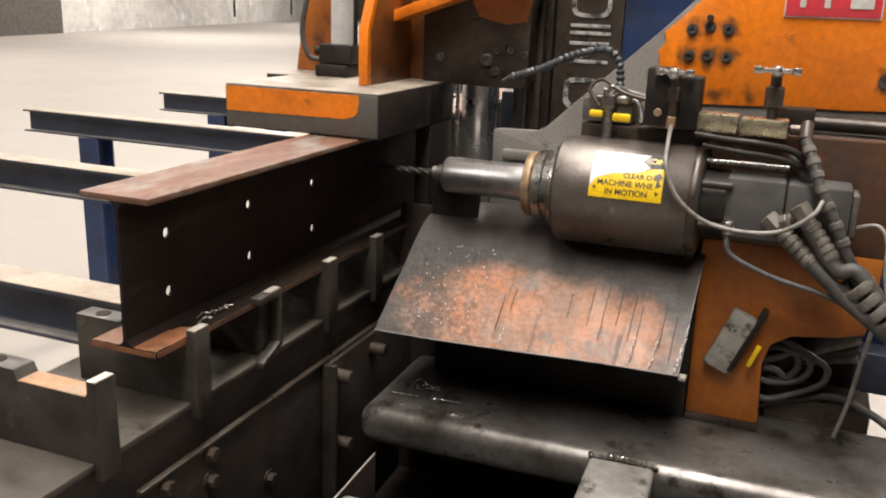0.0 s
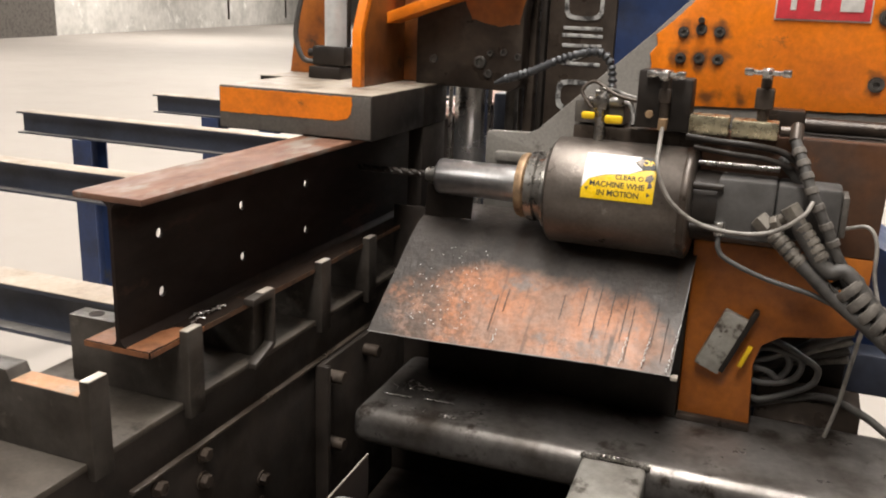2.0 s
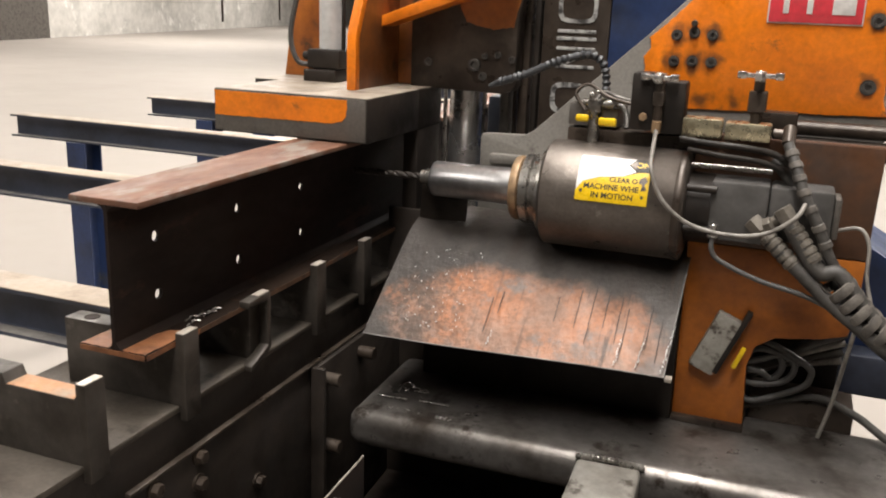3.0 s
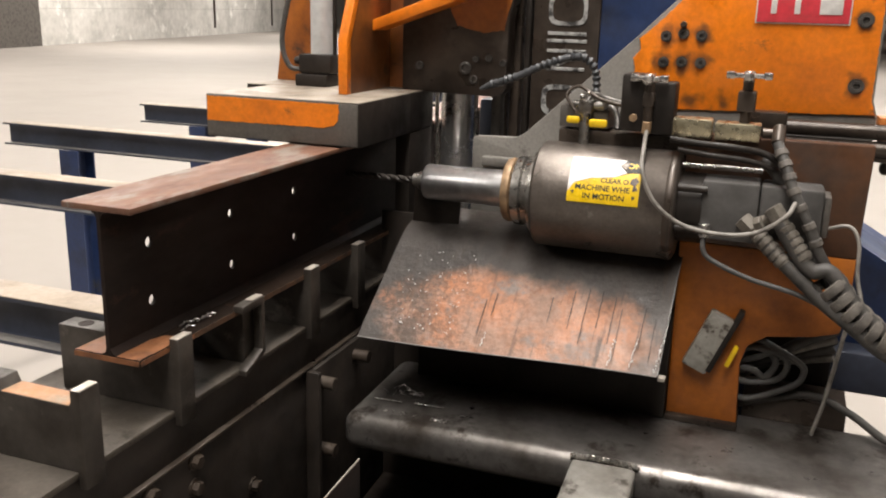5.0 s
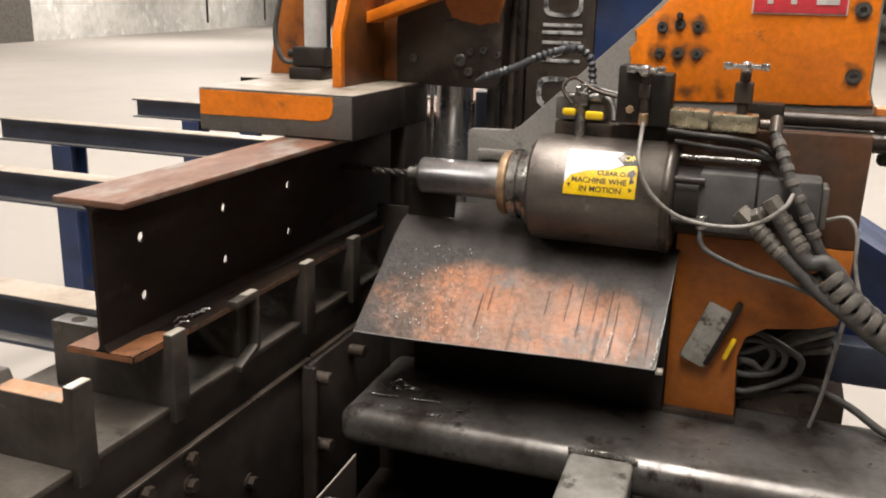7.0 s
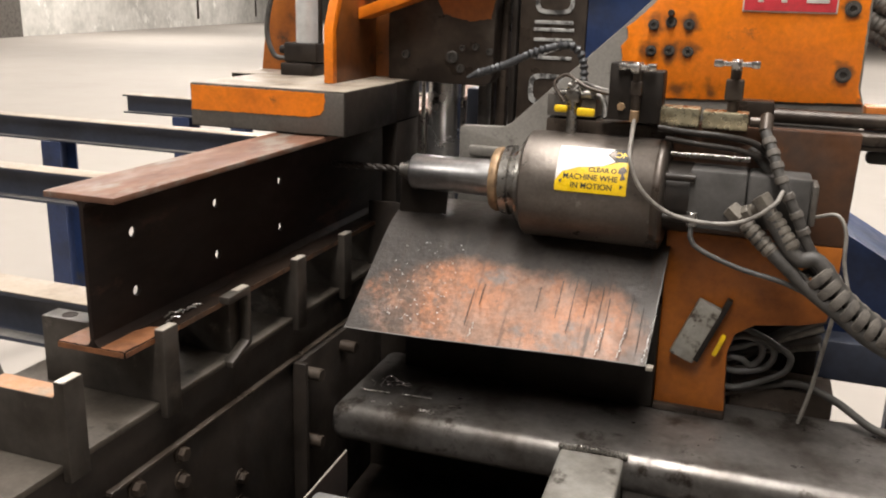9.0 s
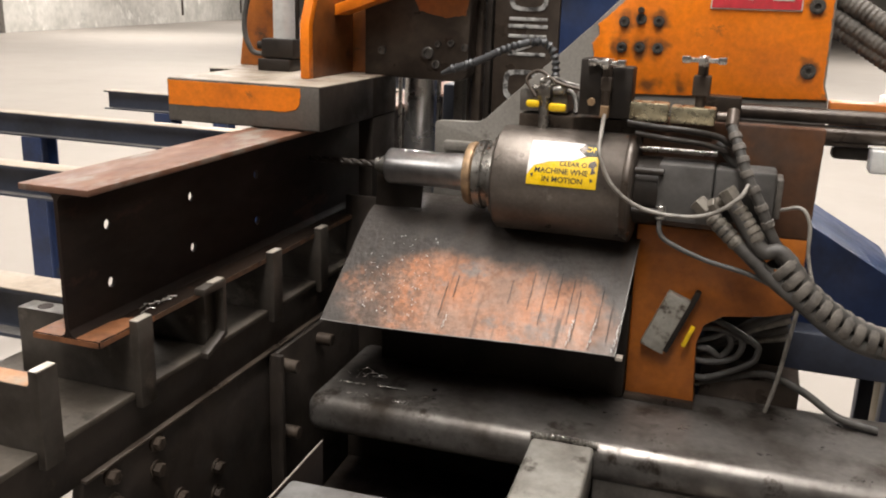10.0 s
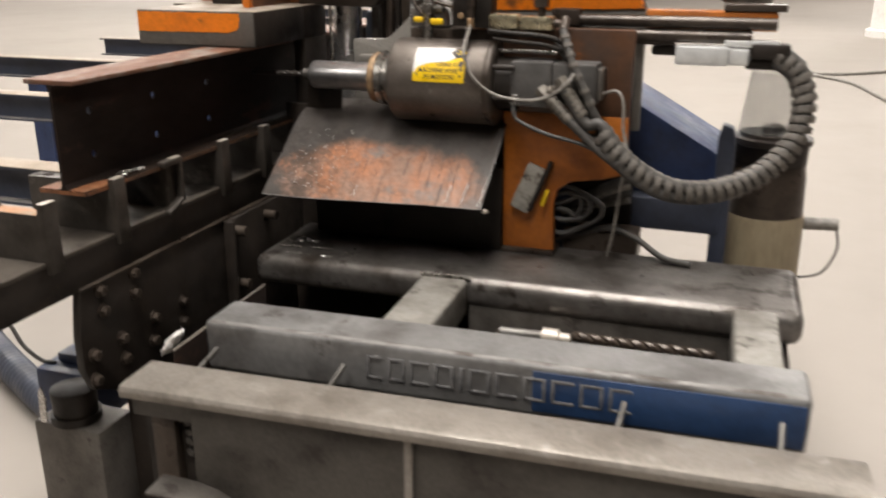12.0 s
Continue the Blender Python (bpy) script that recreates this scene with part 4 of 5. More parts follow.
part("tie_rod", rod((0.44, AY - 0.08, 1.215), (0.50, AY - 0.08, 1.215), 0.008), M["black"], spindle)
part("saddle", box(0.16, 0.50, AY + 0.02, AY + 0.14, 1.335, 1.390, 0.004), M["greasy"], spindle)
part("saddle_riser", box(0.16, 0.27, AY + 0.02, AY + 0.14, 1.395, 1.445, 0.004), M["plate"], spindle)

# warning label wrapped on the housing
R_LABEL = 0.1186


def on_drum(bm, x_mid, ang_mid, r):
    """Wraps flat work (u along the axis, v round it) on the housing."""
    for v in bm.verts:
        u, w, h = v.co
        a = ang_mid + w / r
        rr = r + h
        v.co = (x_mid + u, AY - rr * math.cos(a), AZ + rr * math.sin(a))
    return bm


def flat_patch(outline, n=14):
    """Outline cut in fine strips, so that it can be wrapped."""
    bm = bmesh.new()
    vs = [bm.verts.new((u, v, 0)) for u, v in outline]
    bm.faces.new(vs)
    v0, v1 = min(v for u, v in outline), max(v for u, v in outline)
    for k in range(1, n):
        h = v0 + (v1 - v0) * k / n
        bmesh.ops.bisect_plane(bm, geom=bm.verts[:] + bm.edges[:] + bm.faces[:], plane_co=(0, h, 0), plane_no=(0, 1, 0))
    out = bmesh.ops.extrude_face_region(bm, geom=bm.faces[:])
    bmesh.ops.translate(bm, vec=(0, 0, 0.0006), verts=[v for v in out["geom"] if isinstance(v, bmesh.types.BMVert)])
    bmesh.ops.recalc_face_normals(bm, faces=bm.faces[:])
    return bm


def lettering(body, size, u, v):
    cu = bpy.data.curves.new("lettering", "FONT")
    cu.body, cu.size, cu.align_x, cu.align_y = body, size, "CENTER", "CENTER"
    cu.offset = 0.0004
    cu.space_character = 1.0
    tmp = new("lettering", cu)
    me = bpy.data.meshes.new_from_object(tmp.evaluated_get(bpy.context.evaluated_depsgraph_get()))
    bm = bmesh.new()
    bm.from_mesh(me)
    bpy.data.objects.remove(tmp)
    bpy.data.curves.remove(cu)
    bpy.data.meshes.remove(me)
    bmesh.ops.translate(bm, vec=(u, v, 0.0009), verts=bm.verts[:])
    return bm


LX, LA = 0.292, radians(31)
yellow_pts = [(-0.075, -0.052), (0.075, -0.052), (0.075, 0.020), (0.050, 0.018), (0.020, 0.006), (-0.03, 0.0), (-0.062, -0.012), (-0.075, -0.032)]
white_pts = [(-0.075, 0.052), (-0.075, -0.031), (-0.062, -0.011), (-0.03, 0.001), (0.020, 0.007), (0.045, 0.019), (0.028, 0.035), (0.0405, 0.052)]
head_pts = [(0.041, 0.052), (0.029, 0.035), (0.046, 0.0195), (0.075, 0.0205), (0.075, 0.052)]
tag = part("warning_label", on_drum(flat_patch(white_pts), LX, LA, R_LABEL), M["white"], spindle, "torn white and yellow warning label")
part("yellow_field", on_drum(flat_patch(yellow_pts), LX, LA, R_LABEL + 0.0003), M["yellow"], tag)
part("dark_field", on_drum(flat_patch(head_pts, 6), LX, LA, R_LABEL + 0.0003), M["ink"], tag)
for body, size, u, v, mm in (("CLEAR O", 0.0145, 0.022, -0.003, "ink"), ("MACHINE WHE", 0.0165, -0.002, -0.0205, "ink"), ("IN MOTION", 0.0165, 0.002, -0.0385, "ink"), ("ON", 0.019, 0.058, 0.036, "yellow")):
    part("lettering", on_drum(lettering(body, size, u, v), LX, LA, R_LABEL + 0.0004), M[mm], tag)
for pts in ([(0.028, 0.036), (0.043, 0.047), (0.047, 0.040), (0.043, 0.024)], [(0.056, 0.004), (0.066, 0.010), (0.072, 0.0), (0.066, -0.008), (0.071, -0.018), (0.060, -0.022), (0.062, -0.008), (0.054, -0.006)],
            [(-0.068, -0.030), (-0.060, -0.028), (-0.063, -0.037)], [(0.060, -0.030), (0.068, -0.034), (0.062, -0.040)]):
    part("torn_spot", on_drum(flat_patch(pts, 5), LX, LA, R_LABEL + 0.0016), M["drum"], tag)

# valves and fittings on the spindle unit
def tap(x, y, z, parent, r=0.034):
    """Four-armed handle on a spindle."""
    h = part("tap_handle", join(rod((x, y, z - 0.012), (x, y, z + 0.010), 0.011, 16),
             box(x - r, x + r, y - 0.007, y + 0.007, z - 0.004, z + 0.006, 0.003), box(x - 0.007, x + 0.007, y - r, y + r, z - 0.004, z + 0.006, 0.003),
             *[box(x + dx - 0.009, x + dx + 0.009, y + dy - 0.009, y + dy + 0.009, z - 0.006, z + 0.009, 0.003) for dx, dy in ((r, 0), (-r, 0), (0, r), (0, -r))]), M["zinc"], parent, "zinc four-armed tap handle")
    return h


VY = 2.105
valve_block = thing("valve_manifold", (0.43, VY, 1.395), "grey steel valve blocks with taps on the spindle housing", "valve manifold")
part("block", box(0.300, 0.352, VY - 0.02, VY + 0.05, 1.4, 1.520, 0.005), M["black"], valve_block)
part("block", box(0.352, 0.412, VY - 0.012, VY + 0.05, 1.395, 1.505, 0.005), M["black"], valve_block)
part("block", box(0.412, 0.492, VY - 0.03, VY + 0.02, 1.396, 1.436, 0.004), M["valve"], valve_block)
part("block", box(0.497, 0.587, VY - 0.03, VY + 0.02, 1.396, 1.432, 0.004), M["valve"], valve_block)
part("stem", join(rod((0.360, VY - 0.03, 1.41), (0.360, VY - 0.03, 1.506), 0.010, 12), box(0.348, 0.372, VY - 0.042, VY - 0.018, 1.455, 1.485, 0.004)), M["greasy"], valve_block)
tap(0.358, VY - 0.03, 1.512, valve_block, 0.030)
part("stem", join(rod((0.553, VY - 0.005, 1.43), (0.553, VY - 0.005, 1.52), 0.011, 12), box(0.535, 0.571, VY - 0.022, VY + 0.014, 1.455, 1.497, 0.004)), M["greasy"], valve_block)
tap(0.553, VY - 0.005, 1.526, valve_block, 0.036)
yh = part("ball_valve", join(rod((0.222, VY, 1.36), (0.222, VY, 1.452), 0.012, 16), rod((0.19, VY + 0.02, 1.445), (0.26, VY + 0.02, 1.445), 0.010, 16), box(0.207, 0.237, VY - 0.012, VY + 0.03, 1.428, 1.458, 0.005)), M["dull_chrome"], valve_block)
part("grip", box(0.184, 0.214, VY - 0.022, VY - 0.010, 1.408, 1.424, 0.006), M["yellow"], yh, "yellow ball valve grip")
part("grip", box(0.234, 0.274, VY - 0.022, VY - 0.010, 1.402, 1.420, 0.006), M["yellow"], yh, "yellow ball valve grip")
part("elbow", join(rod((0.590, VY - 0.01, 1.414), (0.63, VY - 0.01, 1.414), 0.011, 14), rod((0.622, VY - 0.012, 1.428), (0.622, VY - 0.04, 1.398), 0.013, 14)), M["greasy"], valve_block)
part("brass_nut", rod((0.360, VY - 0.035, 1.40), (0.361, VY - 0.038, 1.425), 0.010, 8), M["brass"], valve_block)

# ---- coolant line ----
loc_line = thing("coolant_line", (0.25, 2.16, 1.44), "segmented blue-grey coolant line bent over the carriage plate", "coolant line")
part("line", hose([(-0.005, 2.14, 1.478), (0.06, 2.12, 1.500), (0.13, 2.12, 1.532), (0.195, 2.13, 1.548), (0.225, 2.14, 1.530), (0.235, 2.14, 1.490), (0.235, 2.13, 1.445)], 0.0062, 14, 12, 0.0045, 0.0135), M["loc"], loc_line)
part("nozzle", lathe((-0.035, 2.145, 1.465), (0.03, -0.005, 0.013), [(0, 0.004), (0.03, 0.0085), (0.036, 0.0085)], 14), M["loc"], loc_line)
part("thin_pipe", hose([(0.20, 2.11, 1.43), (0.175, 2.12, 1.465), (0.20, 2.13, 1.485), (0.25, 2.11, 1.462), (0.31, 2.10, 1.45)], 0.004), M["greasy"], loc_line)

# ---- machine column, ram and clamp ----
column = thing("machine_column", (0.3, 2.63, 0.0), "dark steel and blue machine column with scuffed raised marks", "machine column")
part("steel_face", box(0.0, 0.172, 2.452, 2.50, 0.0, 2.6, 0.004), M["greasy"], column, "dark grey front plate")
part("body", box(0.0, 0.62, 2.5005, 2.82, 0.0, 2.6, 0.008), M["blue"], column, "blue painted body")
part("face_right", box(0.1725, 0.62, 2.455, 2.5, 0.0, 2.6, 0.004), M["blue"], column)


def ring_mark(x, z, w, h, t, parent, gap=0):
    """A worn raised ring or open ring, standing off the plate."""
    outer, inner = [], []
    n = 24 - gap
    for k in range(n + 1):
        a = math.tau * (k + gap / 2) / 24
        cx, cz = math.cos(a), math.sin(a)
        f = (abs(cx) ** 4 + abs(cz) ** 4) ** -0.25
        outer.append((x + w * cx * f, z + h * cz * f))
        inner.append((x + (w - t) * cx * f, z + (h - t) * cz * f))
    bm = bmesh.new()
    for i in range(n):
        q = [outer[i], outer[i + 1], inner[i + 1], inner[i]]
        vs = [bm.verts.new((u, 2.4495, v)) for u, v in q] + [bm.verts.new((u, 2.4522, v)) for u, v in q]
        bm.faces.new(vs[:4])
        for j in range(4):
            bm.faces.new((vs[j], vs[(j + 1) % 4], vs[4 + (j + 1) % 4], vs[4 + j]))
    bmesh.ops.remove_doubles(bm, verts=bm.verts[:], dist=1e-5)
    bmesh.ops.recalc_face_normals(bm, faces=bm.faces[:])
    return part("raised_mark", bm, M["raised"], parent)


ring_mark(0.090, 1.648, 0.050, 0.040, 0.010, column)
for z, w in ((1.588, 0.050), (1.570, 0.052), (1.545, 0.050), (1.500, 0.050)):
    part("raised_mark", turned(box(-w, w, -0.0012, 0.0012, -0.0045, 0.0045, 0.001), Matrix.Translation((0.090, 2.4505, z))), M["raised"], column)
part("raised_mark", turned(box(-0.054, 0.054, -0.0012, 0.0012, -0.006, 0.006, 0.001), Matrix.Translation((0.092, 2.4505, 1.522)) @ Matrix.Rotation(radians(-22), 4, "Y")), M["raised"], column)
ring_mark(0.080, 1.420, 0.048, 0.040, 0.012, column, 5)

ram = thing("clamp_ram", (-0.2, 2.47, 0.745), "upright polished steel ram beside dark guide strips", "ram")
part("rod", rod((-0.203, 2.47, 0.5), (-0.203, 2.47, 1.44), 0.047, 40), M["ram"], ram)
part("side_rod", rod((-0.262, 2.46, 0.5), (-0.262, 2.46, 1.44), 0.0055, 12), M["dull_chrome"], ram)
part("side_rod", rod((-0.146, 2.45, 0.5), (-0.146, 2.45, 1.44), 0.0055, 12), M["dull_chrome"], ram)
part("rear_tube", box(-0.16, -0.105, 2.52, 2.58, 0.3, 1.405, 0.008), M["navy"], ram)
for x0, x1, yy, mm in ((-0.098, -0.072, 2.43, "plate"), (-0.066, -0.058, 2.44, "greasy"), (-0.050, -0.024, 2.43, "greasy"), (-0.020, -0.004, 2.445, "black")):
    part("guide_strip", box(x0, x1, yy, yy + 0.05, 0.6, 2.3, 0.004), M[mm], ram)
part("foot", box(-0.30, 0.0, 2.38, 2.56, 0.30, 0.5, 0.006), M["black"], ram)

clamp = thing("beam_clamp", (-0.46, 2.0, 1.3335), "orange and bare steel hold-down clamp resting on the beam", "clamp")
# black body colour carries the shade on the clamp's right side
part("base", box(-0.660, -0.257, 1.962, 2.26, 1.3335, 1.4325, 0.002), M["black"], clamp, "heavy steel clamp foot, shade of its side put into the black")
part("worn_front", box(-0.657, -0.260, 1.9590, 1.9618, 1.3365, 1.4310, 0.0005), M["plate"], clamp)
part("painted_front", prism(ragged([(-0.655, 1.372), (-0.345, 1.374), (-0.318, 1.381), (-0.308, 1.392), (-0.3045, 1.410), (-0.3055, 1.4295), (-0.655, 1.4305)], 0.006, 0.0016, 21), "y", 1.9576, 1.9589), M["orange"], clamp, "chipped orange paint band")
part("worn_top", box(-0.658, -0.259, 1.964, 2.25, 1.433, 1.4345, 0.0005), M["clamp_top"], clamp)
part("base_rear", box(-0.74, -0.258, 2.2605, 2.42, 1.3335, 1.4325, 0.004), M["black"], clamp)
part("worn_top", box(-0.735, -0.262, 2.2505, 2.415, 1.433, 1.4345, 0.0005), M["clamp_top"], clamp)
# black block also fills in the shade between clamp and beam
part("side_jaw", box(-0.300, -0.259, 2.264, 2.415, 1.10, 1.333, 0.004), M["black"], clamp)
part("front_flange", prism([(2.12, 1.4347), (2.142, 1.4347), (2.142, 1.56), (2.30, 1.90), (2.275, 1.90), (2.12, 1.565)], "x", -0.390, -0.366, 0.002), M["orange"], clamp, "bright orange upright flange")
# shade on this side is partly in the darker orange
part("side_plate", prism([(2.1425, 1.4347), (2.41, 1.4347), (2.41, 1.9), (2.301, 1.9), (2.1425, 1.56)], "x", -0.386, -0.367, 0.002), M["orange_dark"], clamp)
part("rear_plate", prism([(-0.735, 1.4347), (-0.575, 1.4347), (-0.575, 1.95), (-0.665, 1.95)], "y", 2.41, 2.428, 0.002), M["orange_grimy"], clamp)
cyl = part("cylinder", rod((-0.535, 2.31, 1.515), (-0.535, 2.31, 1.95), 0.030, 28), M["alu"], clamp, "bright grey air cylinder")
part("cylinder_foot", join(box(-0.585, -0.490, 2.27, 2.35, 1.468, 1.518, 0.005), box(-0.592, -0.498, 2.262, 2.358, 1.4347, 1.466, 0.004)), M["black"], cyl)
part("tie_bar", rod((-0.492, 2.30, 1.518), (-0.492, 2.30, 1.95), 0.006, 10), M["black"], cyl)
part("air_hose", hose([(-0.592, 2.30, 1.475), (-0.625, 2.29, 1.485), (-0.645, 2.29, 1.55), (-0.628, 2.30, 1.66), (-0.60, 2.31, 1.80)], 0.007), M["rubber"], cyl)
part("fitting", rod((-0.61, 2.30, 1.498), (-0.585, 2.30, 1.498), 0.011, 12), M["black"], cyl)
part("arm", prism([(-0.366, 1.583), (-0.366, 1.610), (-0.03, 1.735), (-0.03, 1.70)], "y", 2.26, 2.345, 0.003), M["orange"], clamp, "sloping orange arm")
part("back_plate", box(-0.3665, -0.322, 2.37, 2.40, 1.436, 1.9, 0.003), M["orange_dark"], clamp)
blk_pts = [(-0.322, 1.432), (-0.065, 1.428), (-0.045, 1.436), (-0.036, 1.452), (-0.036, 1.62), (-0.02, 1.68), (-0.02, 1.9), (-0.322, 1.9)]
cb_block = part("slide_block", prism(blk_pts, "y", 2.352, 2.415, 0.004), M["greasy"], clamp, "dark grey slide block with socket screws")
part("paint_patch", prism(ragged([(-0.17, 1.600), (-0.10, 1.585), (-0.045, 1.592), (-0.040, 1.62), (-0.024, 1.68), (-0.024, 1.8), (-0.20, 1.8), (-0.20, 1.66)], 0.008, 0.003, 8), "y", 2.3495, 2.3518, 0.0005), M["orange_grimy"], cb_block)
for sx, sz, r in ((-0.272, 1.498, 0.011), (-0.145, 1.4965, 0.016), (-0.118, 1.520, 0.008), (-0.083, 1.524, 0.009), (-0.046, 1.514, 0.009), (-0.122, 1.469, 0.011), (-0.048, 1.466, 0.011)):
    part("screw", lathe((sx, 2.352, sz), (0, -1, 0), [(0, r), (0.006, r), (0.007, r * 0.92), (0.007, r * 0.6), (0.002, r * 0.55)], 16), M["zinc_dark"], cb_block)

# ---- hoses and cables of the spindle unit ----
bundle = thing("hose_bundle", (0.9, 2.0, 1.0), "dusty wrapped hydraulic hose bundle hanging in a loop", "hose bundle")
main = [(0.742, 2.00, 1.150), (0.80, 1.99, 1.085), (0.87, 1.99, 1.035), (0.95, 2.0, 1.003), (1.05, 2.05, 0.998), (1.15, 2.12, 1.030), (1.225, 2.17, 1.105), (1.25, 2.20, 1.20), (1.225, 2.22, 1.29), (1.17, 2.23, 1.335)]
part("hose", hose([(0.598, 2.025, 1.225), (0.63, 2.01, 1.195), (0.68, 2.0, 1.155), (0.74, 1.99, 1.105), *[(x - 0.006, y - 0.012, z - 0.016) for x, y, z in main[1:]]], 0.015, 12), M["rubber"], bundle)
part("hose", hose([(0.645, 2.015, 1.250), (0.665, 2.005, 1.22), (0.71, 1.995, 1.165), *[(x + 0.006, y - 0.006, z + 0.014) for x, y, z in main]], 0.016, 12), M["rubber"], bundle)
part("hose", hose([(0.622, 2.06, 1.40), (0.642, 2.035, 1.36), (0.664, 2.015, 1.31), (0.700, 2.005, 1.245), (0.730, 2.005, 1.185), *[(x + 0.004, y + 0.018, z) for x, y, z in main[1:]]], 0.011, 12), M["rubber"], bundle)
part("hose", hose([(0.60, 2.10, 1.36), (0.655, 2.07, 1.30), (0.70, 2.05, 1.20), (0.75, 2.03, 1.13), *[(x - 0.008, y + 0.014, z - 0.02) for x, y, z in main[1:]]], 0.012, 12), M["rubber"], bundle)


def spiral(pts, r, turn_len, w):
    """A flat wrap wound round a path."""
    path = smooth_path(pts, 14)
    bm = bmesh.new()
    run, u, prev = 0.0, None, None
    for i, p in enumerate(path):
        t = (path[min(i + 1, len(path) - 1)] - path[max(i - 1, 0)]).normalized()
        u = (t.orthogonal() if u is None else u - t * u.dot(t)).normalized()
        v = t.cross(u)
        nseg = 1 if i == len(path) - 1 else max(2, int((path[i + 1] - p).length / (turn_len / 14)))
        for s in range(nseg):
            q = p if i == len(path) - 1 else p.lerp(path[i + 1], s / nseg)
            d = run + (q - p).length
            a = math.tau * d / turn_len
            n = u * math.cos(a) + v * math.sin(a)
            ring = [bm.verts.new(q + n * (r + h) + t * o) for h, o in ((-0.003, -w), (0.001, -w * 0.85), (0.0028, 0.0), (0.001, w * 0.85), (-0.003, w))]
            if prev:
                for k in range(4):
                    bm.faces.new((prev[k], prev[k + 1], ring[k + 1], ring[k]))
            prev = ring
        if i < len(path) - 1:
            run += (path[i + 1] - p).length
    bmesh.ops.recalc_face_normals(bm, faces=bm.faces[:])
    return bm


part("wrap", spiral(main, 0.0300, 0.027, 0.0104), M["sleeve"], bundle, "grey spiral hose wrap")
def hose_fitting(p, q, r):
    """Swivel nut, collar and ribbed ferrule along a line."""
    p, q = Vector(p), Vector(q)
    ax, n = (q - p).normalized(), (q - p).length
    nut = lathe(p, ax, [(0, r * 0.9), (0.002, r * 1.12), (n * 0.24, r * 1.12), (n * 0.26, r * 0.9)], 6)
    body = [(n * 0.26, r * 0.78), (n * 0.34, r * 0.78)]
    for k in range(5):
        f = 0.36 + 0.12 * k
        body += [(n * f, r * 0.98), (n * (f + 0.07), r * 0.98), (n * (f + 0.08), r * 0.84), (n * (f + 0.11), r * 0.84)]
    return join(nut, lathe(p, ax, body, 18))


part("fitting", hose_fitting((0.572, 2.03, 1.247), (0.668, 2.0, 1.165), 0.018), M["fitting"], bundle, "dusty grey hose fitting")
part("fitting", hose_fitting((0.626, 2.02, 1.278), (0.704, 1.995, 1.176), 0.018), M["fitting"], bundle, "dusty grey hose fitting")
part("fitting", join(rod((0.585, 2.035, 1.232), (0.640, 2.02, 1.262), 0.011, 12), rod((0.600, 2.02, 1.240), (0.612, 2.015, 1.247), 0.015, 6)), M["fitting"], bundle)
ring_path = smooth_path([(0.622, 2.06, 1.40), (0.642, 2.035, 1.36), (0.664, 2.015, 1.31), (0.700, 2.005, 1.245), (0.730, 2.005, 1.185)], 6)
for k in range(2, 23, 3):
    p, q = ring_path[k], ring_path[k + 1]
    part("hose_ring", rod(p, p + (q - p).normalized() * 0.014, 0.0135, 14), M["sleeve"], bundle)
part("end_clamp", join(box(1.10, 1.20, 2.20, 2.27, 1.325, 1.365, 0.006), rod((1.09, 2.235, 1.315), (1.19, 2.235, 1.315), 0.02, 14)), M["black"], bundle)
solo("grey_cable", hose([(0.362, 2.062, 1.405), (0.366, 2.01, 1.37), (0.372, 1.975, 1.335), (0.400, 1.968, 1.278), (0.455, 1.972, 1.236), (0.53, 1.975, 1.222), (0.60, 1.975, 1.232), (0.652, 1.98, 1.268), (0.668, 2.0, 1.295)], 0.0045), M["grey_plastic"], (0.45, 1.98, 1.22), "pale grey cable looped in front of the spindle housing", "cable")
solo("grey_cable", hose([(0.500, 2.03, 1.205), (0.503, 2.02, 1.175), (0.525, 2.015, 1.155), (0.60, 2.01, 1.128), (0.70, 2.0, 1.108), (0.80, 2.0, 1.065)], 0.0055), M["motor"], (0.6, 2.0, 1.1), "dark grey cable running into the hose bundle", "cable")
solo("grey_cable", hose([(0.735, 2.07, 1.235), (0.775, 2.06, 1.245), (0.795, 2.05, 1.215), (0.80, 2.04, 1.15), (0.82, 2.02, 1.08)], 0.004), M["grey_plastic"], (0.79, 2.04, 1.1), "thin grey cable behind the motor", "cable")
part("gland", rod((0.500, 2.03, 1.200), (0.499, 2.032, 1.228), 0.012, 12), M["zinc"], spindle)

distributor = thing("hose_distributor", (1.0, 2.235, 1.30), "bright aluminium hose distributor block on the guide rods", "distributor block")
part("block", box(0.905, 1.045, 2.195, 2.255, 1.305, 1.355, 0.006), M["alu"], distributor)
part("block", box(1.0455, 1.095, 2.20, 2.25, 1.308, 1.35, 0.004), M["alu"], distributor)
part("clamp_strip", box(1.03, 1.17, 2.21, 2.25, 1.356, 1.372, 0.003), M["alu"], distributor)
part("lower_strip", box(0.832, 1.13, 2.262, 2.292, 1.320, 1.350, 0.012, 4), M["rubber"], distributor)

uppers = thing("upper_hoses", (1.0, 2.38, 1.445), "grey corrugated hoses leaning on the guide rail", "hoses")
for k, (dx, dz, r) in enumerate(((0.0, 0.075, 0.022), (0.0, 0.03, 0.02), (0.02, -0.005, 0.018))):
    part("hose", hose([(0.74 + dx, 2.42, 1.62 + dz), (0.82 + dx, 2.40, 1.585 + dz), (0.92 + dx, 2.375, 1.525 + dz), (1.02 + dx, 2.36, 1.478 + dz * 0.6), (1.12 + dx, 2.35, 1.470 + dz * 0.3)], r, 12, 8, 0.0025, 0.012), M["sleeve"], uppers)

